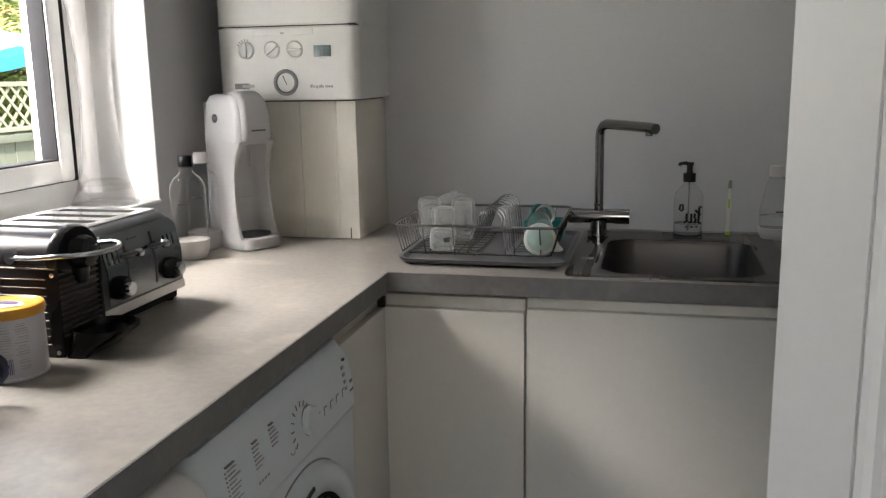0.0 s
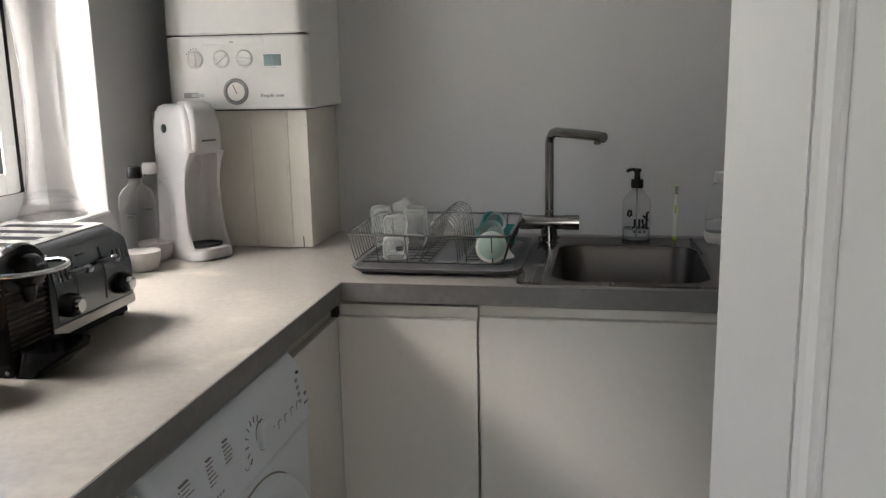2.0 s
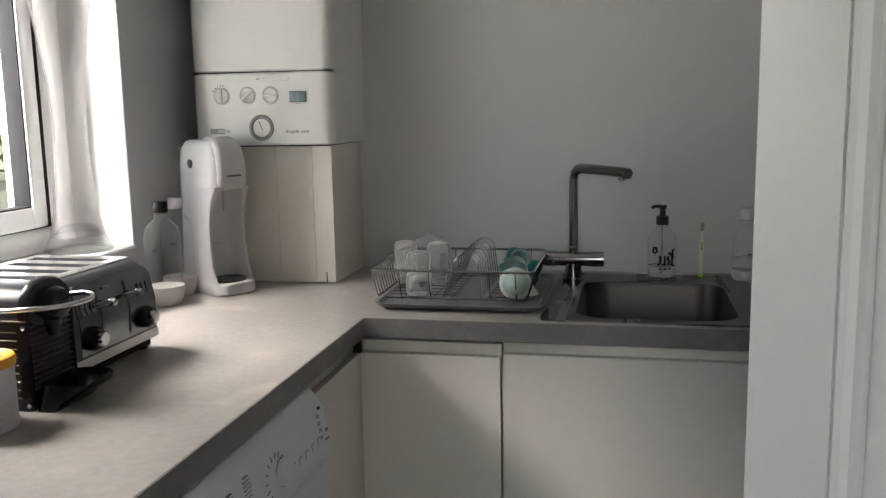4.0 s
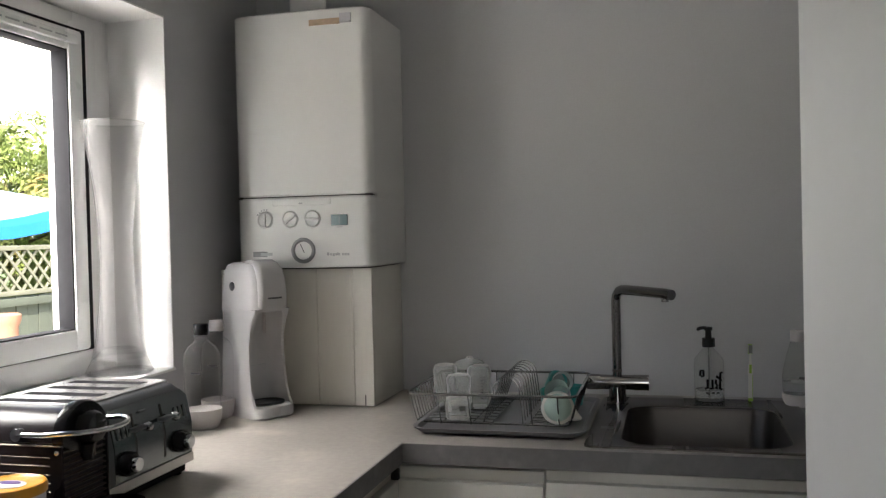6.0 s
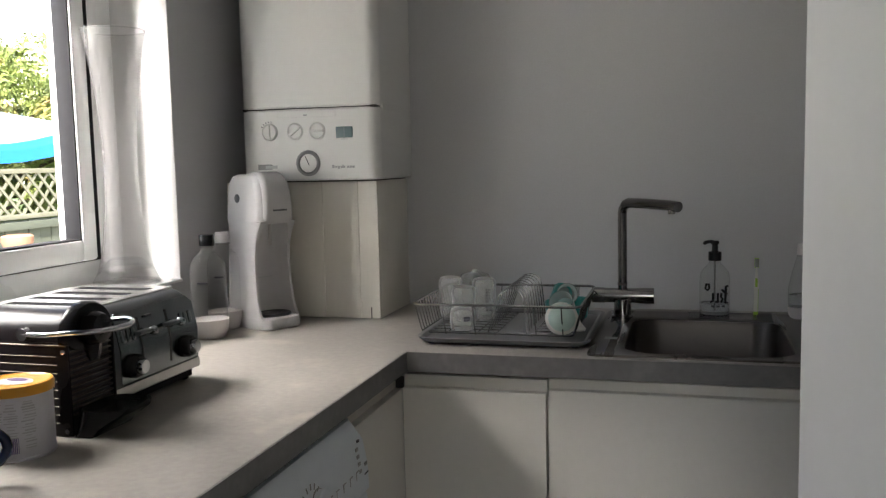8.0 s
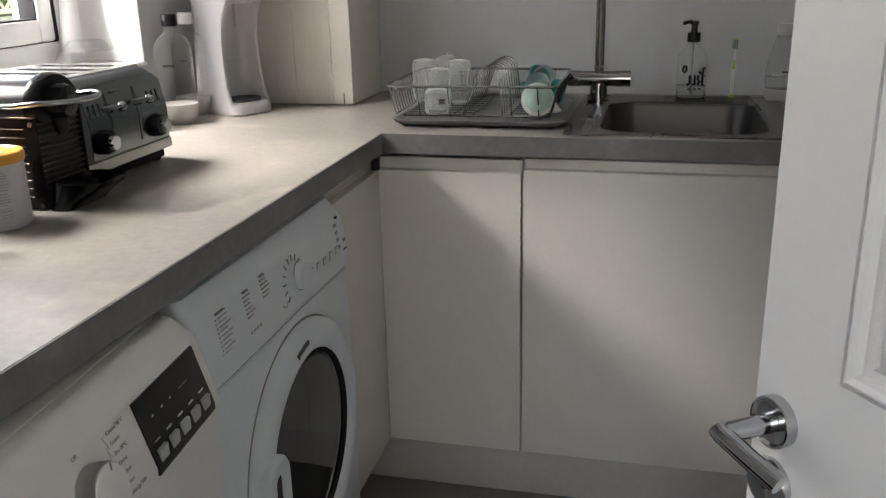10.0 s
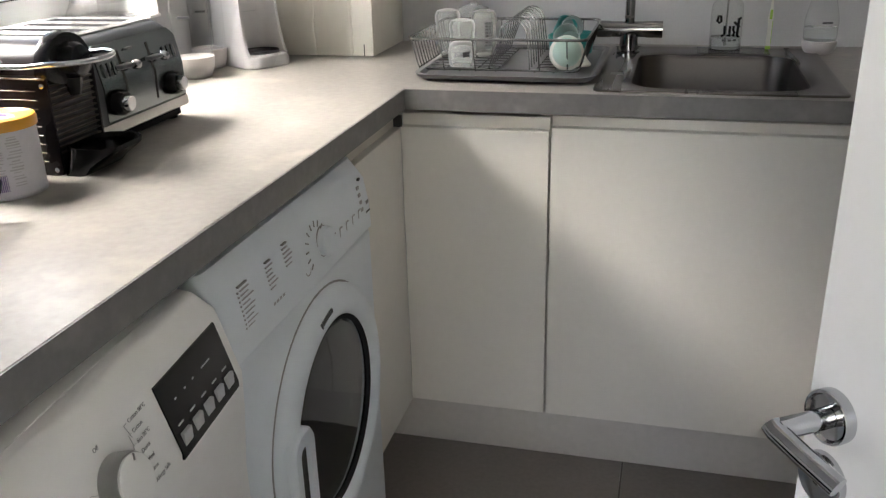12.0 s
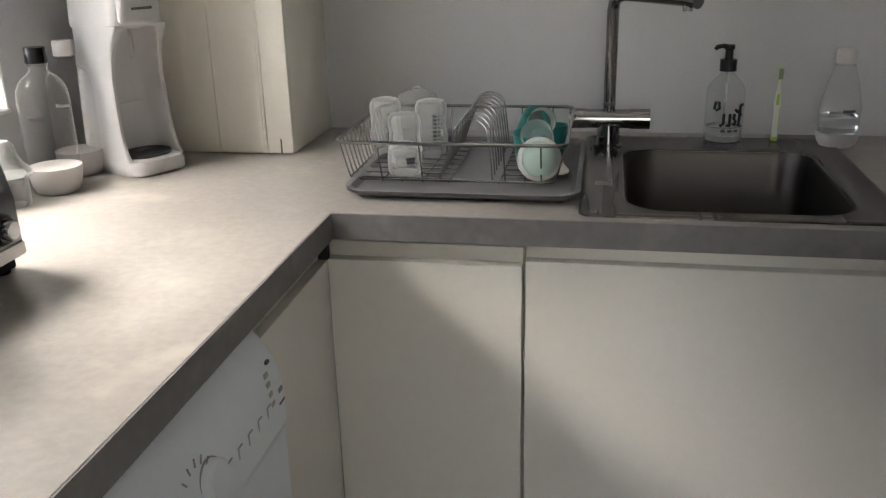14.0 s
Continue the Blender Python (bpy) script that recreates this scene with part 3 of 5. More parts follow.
def dish_rack():
    root = thing("dish_rack", pose(0, 0, WT + 0.0085), "chrome wire dish rack holding baby bottles", "dish rack")
    ztop, zb = 0.074, 0.0055
    bx0, bx1, by0, by1 = RX0 + 0.014, RX1 - 0.02, RY0 + 0.028, RY1 - 0.018
    part("rim", bm_tube(ring(RX0, RX1, RY0, RY1, ztop, 0.022, 5), 0.0031, 8, True), WIRE, root)
    part("base_ring", bm_tube(ring(bx0, bx1, by0, by1, zb, 0.015, 4), 0.0024, 8, True), WIRE, root)

    def rib(a, b):
        a, b = Vector(a), Vector(b)
        part("rib", bm_tube([a, a.lerp(b, 0.25) + Vector((0, 0, -0.004)), a.lerp(b, 0.8) + Vector((0, 0, -0.004)), b], 0.0015, 6), WIRE, root)

    for k in range(14):
        y = RY0 + 0.028 + k * (RY1 - RY0 - 0.056) / 13
        by = by0 + 0.01 + k * (by1 - by0 - 0.02) / 13
        rib((RX0, y, ztop), (bx0, by, zb))
        rib((RX1, y, ztop), (bx1, by, zb))
    for x in (0.665, 0.735, 0.875, 0.935):
        rib((x, RY0, ztop), (x, by0, zb))
        rib((x, RY1, ztop), (x, by1, zb))
    for k in range(9):
        y = by0 + 0.012 + k * (by1 - by0 - 0.024) / 8
        part("floor_wire", bm_tube([(bx0, y, zb), (0.775, y, zb), (0.780, y, zb)], 0.0015, 6), WIRE, root)
        part("floor_wire", bm_tube([(0.865, y, zb), (bx1, y, zb)], 0.0015, 6), WIRE, root)
    for x in (0.665, 0.700, 0.735, 0.780, 0.865, 0.905):
        part("floor_wire", bm_tube([(x, by0, zb - 0.0028), (x, by1, zb - 0.0028)], 0.0018, 6), WIRE, root)
    # plate loops, one behind the other
    for k in range(9):
        y = by0 + 0.010 + k * 0.0325
        loop = [(0.762, y, zb), (0.774, y, zb + 0.034), (0.787, y, zb + 0.068)] + [(0.816 + 0.029 * math.cos(radians(a)), y, zb + 0.074 + 0.029 * math.sin(radians(a))) for a in range(165, -1, -15)] + [(0.848, y, zb + 0.050), (0.851, y, zb + 0.022), (0.852, y, zb)]
        part("plate_loop", bm_tube(loop, 0.0014, 8), WIRE, root)
    for x, y in ((bx0 + 0.02, by0 + 0.015), (bx1 - 0.02, by0 + 0.015), (bx0 + 0.02, by1 - 0.015), (bx1 - 0.02, by1 - 0.015)):
        part("foot", bm_tube([(x, y, 0.0), (x, y, zb)], 0.003, 8), WIRE, root)
    return root


dish_rack()
RACK = WT + 0.0085 + 0.0075


def baby_bottle(m, h, r, label, marks=True, scale=0):
    """A bottle standing on its mouth to dry: wide shoulder, rounded end up."""
    root = thing("baby_bottle", m, label, "baby bottle", "baby bottles in the rack")
    prof = [(r * 0.80, 0), (r * 0.84, 0.002), (r * 0.84, 0.012), (r * 1.0, 0.020), (r, h * 0.35), (r * 0.90, h * 0.48), (r * 0.88, h * 0.62), (r * 0.96, h * 0.75), (r * 0.95, h * 0.88), (r * 0.80, h * 0.97), (r * 0.45, h), (0, h)]
    part("body", bm_lathe(prof, steps=32), FROST, root)
    if marks:
        for k in range(16):
            row = k // 2
            a = radians(scale + (11 if k % 2 else -7))
            z = h * (0.24 + 0.072 * row)
            part("mark", _mark(r * 0.985, a, z, 0.0034 if k % 2 == 0 else 0.0020, 0.0015), INK, root, "black volume mark")
    return root


def _mark(r, a, z, w, tall=0.0024):
    bm = bm_box(-0.001, 0.0012, -w, w, -tall, tall)
    bmesh.ops.transform(bm, matrix=Matrix.Translation((r * math.cos(a), r * math.sin(a), z)) @ Matrix.Rotation(a, 4, "Z"), verts=bm.verts)
    return bm


baby_bottle(pose(0.626, -0.270, RACK), 0.102, 0.031, "frosted plastic baby bottle with black volume marks", scale=-60)
baby_bottle(pose(0.680, -0.350, RACK), 0.090, 0.031, "frosted plastic baby bottle standing upside down", False)
baby_bottle(pose(0.716, -0.282, RACK), 0.102, 0.031, "tall frosted baby bottle with black volume marks", scale=-60)
small = thing("baby_cup", pose(0.696, -0.425, RACK), "short frosted plastic baby cup with a black label", "cup")
part("body", bm_lathe([(0.027, 0), (0.029, 0.004), (0.030, 0.026), (0.028, 0.044), (0.020, 0.051), (0, 0.052)]), FROST, small)
part("label_print", _mark(0.0298, radians(-58), 0.030, 0.008), INK, small, "black printed band")
part("label_print", _mark(0.0298, radians(-58), 0.024, 0.007), INK, small, "black printed band")
clear_jug = thing("bottle_cover", pose(0.672, -0.196, RACK), "large hazy plastic dome cover with a small knob", "bottle cover")
part("shell", bm_lathe([(0.045, 0), (0.046, 0.062), (0.044, 0.084), (0.035, 0.098), (0.016, 0.104), (0.0, 0.105), (0.0, 0.103), (0.015, 0.102), (0.034, 0.096), (0.0425, 0.083), (0.0445, 0.062), (0.0435, 0.0)], closed=False), HAZY, clear_jug)
part("knob", bm_lathe([(0, 0.1035), (0.009, 0.1035), (0.009, 0.107), (0.006, 0.110), (0, 0.111)], steps=20), FROST, clear_jug)



def open_cup(name, m, r, h, mat, label, lip=0.0015):
    root = thing(name, m, label, "cup")
    part("body", bm_lathe([(0, 0), (r * 0.80, 0), (r * 0.84, 0.003), (r, h), (r - lip, h), (r * 0.82, 0.006), (0, 0.006)]), mat, root)
    return root


open_cup("teal_cup", pose(0.893, -0.262, RACK + 0.045, 50, 0, 35), 0.024, 0.042, TEAL, "teal plastic cup lying tilted in the rack")
open_cup("teal_cup", pose(0.905, -0.330, RACK, 8, 0, 0), 0.030, 0.055, TEAL, "teal plastic cup standing in the rack")
open_cup("teal_cup", pose(0.946, -0.235, RACK, 0, 0, 0), 0.022, 0.048, TEAL, "tall teal plastic cup standing in the rack")
open_cup("pale_cup", pose(0.915, -0.268, RACK + 0.058, 75, 0, 15), 0.026, 0.036, PALE_TEAL, "pale translucent cup lying on its side")
open_cup("pale_cup", pose(0.925, -0.345, RACK + 0.040, 60, 0, -10), 0.029, 0.040, PALE_TEAL, "pale translucent funnel lying on its side")
collar = thing("bottle_collar", pose(0.930, -0.448, RACK + 0.034, 74, 0, 12), "round white bottle collar with a milky teat", "bottle collar")
part("collar", bm_lathe([(0.022, -0.016), (0.032, -0.016), (0.036, -0.012), (0.037, 0.002), (0.034, 0.008), (0.030, 0.010), (0.022, 0.010)], closed=True), CLOTH, collar)
part("teat", bm_lathe([(0.031, 0.006), (0.030, 0.013), (0.026, 0.020), (0.019, 0.026), (0.010, 0.030), (0, 0.031)]), MILKY, collar, "milky green silicone teat")
brushy = thing("bottle_teat", pose(0.958, -0.395, RACK - 0.002, 0, 0, 0), "soft cream silicone teat lying in the rack", "teat")
part("body", bm_lathe([(0.018, 0), (0.020, 0.004), (0.010, 0.016), (0.005, 0.030), (0, 0.033)]), CLOTH, brushy)


# ---- by the tap ----
def soap():
    root = thing("soap_dispenser", pose(1.268, -0.075, WT + 0.003), "clear soap bottle with a black pump and black print", "soap dispenser")
    r = 0.037
    part("bottle", bm_lathe([(0, 0), (r * 0.92, 0), (r, 0.004), (r, 0.095), (r * 0.94, 0.108), (r * 0.55, 0.126), (0.0135, 0.132), (0.0135, 0.140), (0, 0.140)]), CLEAR, root)
    part("soap", bm_lathe([(0, 0.003), (r * 0.93, 0.003), (r * 0.94, 0.030), (0, 0.030)]), WATER, root)
    pump = part("pump", bm_lathe([(0, 0.138), (0.016, 0.138), (0.016, 0.160), (0.008, 0.162), (0.0075, 0.178), (0.010, 0.180), (0.010, 0.188), (0, 0.189)]), BLACK, root, "black plastic pump")
    part("nozzle", bm_tube([(0.0, 0, 0.184), (-0.012, -0.002, 0.186), (-0.024, -0.004, 0.184), (-0.026, -0.004, 0.179)], 0.0045, 10), BLACK, pump)
    part("tube", bm_tube([(0, 0, 0.010), (0, 0, 0.138)], 0.0025, 8), FROST, root)
    # the print wraps round the front
    a0 = radians(-78)
    for line in (((-50, 0.068), (-46, 0.082), (-36, 0.082), (-34, 0.070), (-44, 0.066)), ((-20, 0.060), (-20, 0.040), (-30, 0.036)), ((-2, 0.060), (-2, 0.036), (-12, 0.038)), ((12, 0.060), (10, 0.050), (17, 0.045), (10, 0.036)), ((42, 0.076), (32, 0.076), (29, 0.036), (38, 0.034)), ((14, 0.068), (38, 0.056))):
        pts = [((r + 0.0006) * math.cos(a0 + radians(d)), (r + 0.0006) * math.sin(a0 + radians(d)), z) for d, z in line]
        part("print", bm_tube(pts, 0.0030, 6), BLACK, root, "black printed strokes")
    for k in range(3):
        part("print", _mark(r, a0 + radians(-20 + 20 * k), 0.026, 0.004), INK, root, "small dark print")
    return root


soap()
brush = thing("toothbrush", pose(1.367, -0.072, WT + 0.0035, -5, 1, 0), "lime green and white toothbrush leaning on the wall", "toothbrush")
part("handle", bm_loft([[(sx * w, sy * d, z) for sx, sy in ((-1, -1), (1, -1), (1, 1), (-1, 1))] for z, w, d in ((0, 0.0035, 0.003), (0.01, 0.0055, 0.004), (0.05, 0.0045, 0.0035), (0.075, 0.006, 0.004), (0.095, 0.0035, 0.003), (0.112, 0.002, 0.002), (0.14, 0.002, 0.002))]), CLOTH, brush)
part("grip", bm_box(-0.003, 0.003, -0.0047, -0.0030, 0.070, 0.092, 0.001), LIME, brush, "lime green rubber grip")
part("edge_stripe", bm_box(0.0042, 0.0056, -0.0042, 0.0, 0.008, 0.066, 0.0006), LIME, brush, "lime green stripe")
part("foot", bm_box(-0.0058, 0.0058, -0.0045, 0.0045, 0.0, 0.008, 0.001), LIME, brush, "lime green end")
part("head", bm_box(-0.0055, 0.0055, -0.002, 0.002, 0.118, 0.143, 0.0015), LIME, brush, "lime green head")
part("bristles", bm_box(-0.0048, 0.0048, -0.011, -0.002, 0.120, 0.141, 0.001), PALE_TEAL, brush, "pale green bristles")


def drink_bottle(m, label, cap, h=0.235, r=0.041, waisted=False, base_h=0.046):
    """A clear fizzy-water bottle on an opaque foot."""
    root = thing("water_bottle", m, label, "bottle", "fizzy-water bottles")
    part("foot_cup", bm_lathe([(0, 0), (r * 0.70, 0), (r * 0.82, 0.003), (r * 0.95, base_h * 0.35), (r * 1.02, base_h * 0.75), (r * 1.03, base_h), (r * 0.99, base_h), (0, base_h - 0.003)]), PINKISH, root, "off-white plastic foot")
    if waisted:
        prof = [(r * 0.97, base_h * 0.9), (r, base_h + 0.02), (r * 1.0, h * 0.42), (r * 0.72, h * 0.68), (r * 0.47, h * 0.84), (0.015, h * 0.89), (0.014, h - 0.012)]
    else:
        prof = [(r * 0.97, base_h * 0.9), (r * 0.98, base_h + 0.01), (r * 0.98, h * 0.64), (r * 0.93, h * 0.72), (r * 0.74, h * 0.785), (r * 0.45, h * 0.825), (0.0145, h * 0.85), (0.0145, h - 0.012)]
    part("flask", bm_lathe([(0, prof[0][1])] + prof + [(0, prof[-1][1])]), CLEAR, root)
    part("cap", bm_lathe([(0, h - 0.026), (0.0175, h - 0.026), (0.018, h - 0.024), (0.0175, h - 0.002), (0.0165, h), (0, h)], steps=36), cap, root)
    part("neck_ring", bm_lathe([(0.0150, h - 0.030), (0.019, h - 0.030), (0.019, h - 0.028), (0.0150, h - 0.028)], closed=True), CLEAR, root)
    zp = h * (0.40 if waisted else 0.55)
    rp = r * (1.0 if waisted else 0.985)
    for da in (-14, -7, 0, 7, 14):
        part("print", _mark(rp, radians(-78 + da), zp, 0.0022), INK, root, "dark printed line")
    return root


drink_bottle(pose(0.106, -0.546, WT), "clear fizzy-water bottle with a black cap", BLACK, 0.246, 0.043)
drink_bottle(pose(0.080, -0.428, WT), "clear fizzy-water bottle with a white cap", PINKISH, 0.243, 0.041)
wb = drink_bottle(pose(1.478, -0.095, WT + 0.0), "waisted water bottle with a white cap, half full", PINKISH, 0.185, 0.038, True, 0.030)
part("water", bm_lathe([(0, 0.031), (0.0355, 0.031), (0.036, 0.05), (0.0362, 0.060), (0, 0.060)]), WATER, wb)


# ---- boiler and boxing ----
def boiler():
    x0, x1, d, z0, z1, seam = 0.063, 0.447, 0.278, 1.264, 1.930, 1.450
    root = thing("boiler", pose(0, 0, z0), "white wall-hung gas boiler with dials and a gauge", "boiler")
    h, s = z1 - z0, seam - z0

    def shell(za, zb, pull=0.0):
        out = []
        for z, k in ((za, 0.004), (za + 0.004, 0.0), (zb - 0.004, 0.0), (zb, 0.004)):
            r = 0.030
            pts = [(x0 + k, -0.002), (x0 + k, -d + r)]
            pts += [(x0 + k + r - r * math.cos(radians(a)), -d + k + r - r * math.sin(radians(a))) for a in range(0, 91, 15)]
            pts += [(x0 + (x1 - x0) * f, -d + k - 0.004 * math.sin(math.pi * f)) for f in (0.3, 0.5, 0.7)]
            pts += [(x1 - k - r + r * math.sin(radians(a)), -d + k + r - r * math.cos(radians(a))) for a in range(0, 91, 15)]
            pts += [(x1 - k, -0.002)]
            out.append([(x, y - pull * (y < -0.1), z) for x, y in pts])
        return bm_loft(out)

    part("cover", shell(s + 0.0015, h), BOILER, root)
    panel = part("control_panel", shell(0.0, s - 0.0015, 0.001), BOILER, root)
    part("seam", bm_box(x0 + 0.006, x1 - 0.006, -d + 0.006, -0.01, s - 0.003, s + 0.003), DARK, root, "dark joint below the cover")
    part("side_cheek", bm_box(x1 - 0.006, x1 + 0.0004, -d + 0.040, -0.004, s - 0.008, s + 0.008), BOILER, root)
    y = -d - 0.0045
    part("flap", bm_box(0.172, 0.335, y - 0.0012, y + 0.004, 0.163, 0.181, 0.001), BOILER, panel)
    part("flap_print", bm_box(0.247, 0.257, y - 0.0018, y, 0.166, 0.170), PALE_INK, panel)
    for x, tilt in ((0.150, 0), (0.222, 55), (0.284, 90)):
        face = Matrix.Translation((x, y + 0.003, 0.127)) @ pose(0, 0, 0, 90)
        dial = part("dial", bm_lathe([(0, 0), (0.0225, 0), (0.0225, 0.004), (0.019, 0.0075), (0.017, 0.006), (0, 0.006)], turn=face, steps=36), BOILER, panel, "white turning dial")
        bar = bm_box(-0.0028, 0.0028, -0.018, 0.018, 0.005, 0.0105, 0.001)
        bmesh.ops.transform(bar, matrix=face @ Matrix.Rotation(radians(-tilt), 4, "Z"), verts=bar.verts)
        part("grip", bar, BOILER, dial)
        for k in range(9):
            a = radians(-78 + (24 if tilt else 17) * k)
            b = bm_box(-0.0008, 0.0008, -0.0022, 0.0022, 0.0002, 0.0035)
            bmesh.ops.transform(b, matrix=face @ Matrix.Rotation(a, 4, "Z") @ Matrix.Translation((0, 0.0265, -0.0015)), verts=b.verts)
            part("scale_mark", b, INK, panel)
    disp = part("display", bm_box(0.335, 0.380, y - 0.001, y + 0.004, 0.108, 0.136, 0.0008), LCD, panel, "grey-green display")
    part("display_line", bm_box(0.3575, 0.3585, y - 0.0014, y, 0.110, 0.134), PALE_INK, disp)
    part("print", bm_box(0.350, 0.366, y - 0.0005, y + 0.004, 0.1035, 0.105), PALE_INK, panel)
    face = Matrix.Translation((0.256, y + 0.004, 0.045)) @ pose(0, 0, 0, 90)
    gauge = part("gauge", bm_lathe([(0.023, 0.002), (0.023, 0.004), (0.027, 0.008), (0.033, 0.007), (0.0345, 0.0), (0.023, 0.0)], turn=face, closed=True, steps=40), GREY, panel, "grey ring of the pressure gauge")
    part("gauge_face", bm_lathe([(0, 0), (0.027, 0), (0.027, 0.003), (0, 0.003)], turn=face, steps=40), GREY, gauge)
    needle = bm_box(-0.0012, 0.0012, -0.006, 0.019, 0.003, 0.0045)
    bmesh.ops.transform(needle, matrix=face @ Matrix.Rotation(radians(25), 4, "Z"), verts=needle.verts)
    part("needle", needle, INK, gauge)
    # maker's writing as plain strokes
    for k, (a, w) in enumerate(((0.322, 0.006), (0.330, 0.005), (0.337, 0.006), (0.345, 0.004), (0.350, 0.003), (0.354, 0.003), (0.363, 0.005), (0.370, 0.005), (0.377, 0.005))):
        part("print", bm_box(a, a + w, y - 0.0006, y + 0.004, 0.031 + (0.0 if k != 2 else -0.002), 0.0365 + (0.0025 if k in (0, 4) else 0)), PALE_INK, panel, "dark printed strokes")
    sticker = part("sticker", bm_box(0.112, 0.170, y + 0.0012, y + 0.0055, 0.030, 0.044, 0.0005), GREY, panel, "grey sticker with white print")
    part("sticker_print", bm_box(0.134, 0.168, y + 0.0005, y + 0.002, 0.033, 0.041), LIGHT_GREY, sticker)
    tape = bmesh.new()
    bm_box(0.288, 0.372, y - 0.0007, y + 0.0065, h - 0.042, h - 0.027, bm=tape)
    part("torn_label", tape, RUST, root, "torn brownish remains of a label")
    part("torn_label", bm_box(0.372, 0.402, y - 0.0002, y + 0.0075, h - 0.040, h - 0.016), PAPER, root, "torn white label")
    part("flue", bm_lathe([(0.048, h - 0.002), (0.050, h + 0.002), (0.050, TOP - z0 - 0.001), (0.048, TOP - z0 - 0.001)], (0.231, -0.15, 0), steps=40), BOILER, root, "white flue pipe up to the ceiling")
    part("flue_collar", bm_lathe([(0.051, h + 0.0005), (0.062, h + 0.0005), (0.062, h + 0.016), (0.051, h + 0.019)], (0.231, -0.15, 0), closed=True, steps=40), LIGHT_GREY, root, "grey flue collar")
    # dark sheet that paints the shadow between boiler and boxing
    part("shadow_gap_sheet", bm_box(x0 + 0.02, x1 - 0.02, -0.26, -0.001, -0.004, 0.002), DARK, root, "dark sheet for the shadow gap below the casing")
    return root


boiler()
box = thing("pipe_boxing", pose(0, 0, WT), "cream tongue-and-groove boxing beneath the boiler", "boxing")
xs = [0.0, 0.165, 0.2775, 0.3775, 0.431]
for a, b in zip(xs, xs[1:]):
    part("board", bm_box(a + 0.0002, b - 0.0002, -0.252, -0.236, 0.001, 0.3605, 0.0016, 1), BOXING, box)
part("bead", bm_box(0.3655, 0.3715, -0.2535, -0.252, 0.001, 0.3605, 0.0007, 1), BOXING, box)
part("side_board", bm_box(0.418, 0.4305, -0.2360, -0.001, 0.001, 0.3605, 0.001), BOXING, box)
part("chipped_foot", bm_box(0.405, 0.4075, -0.2528, -0.2515, 0.002, 0.030), DARK, box, "dark crack at the foot of the boards")


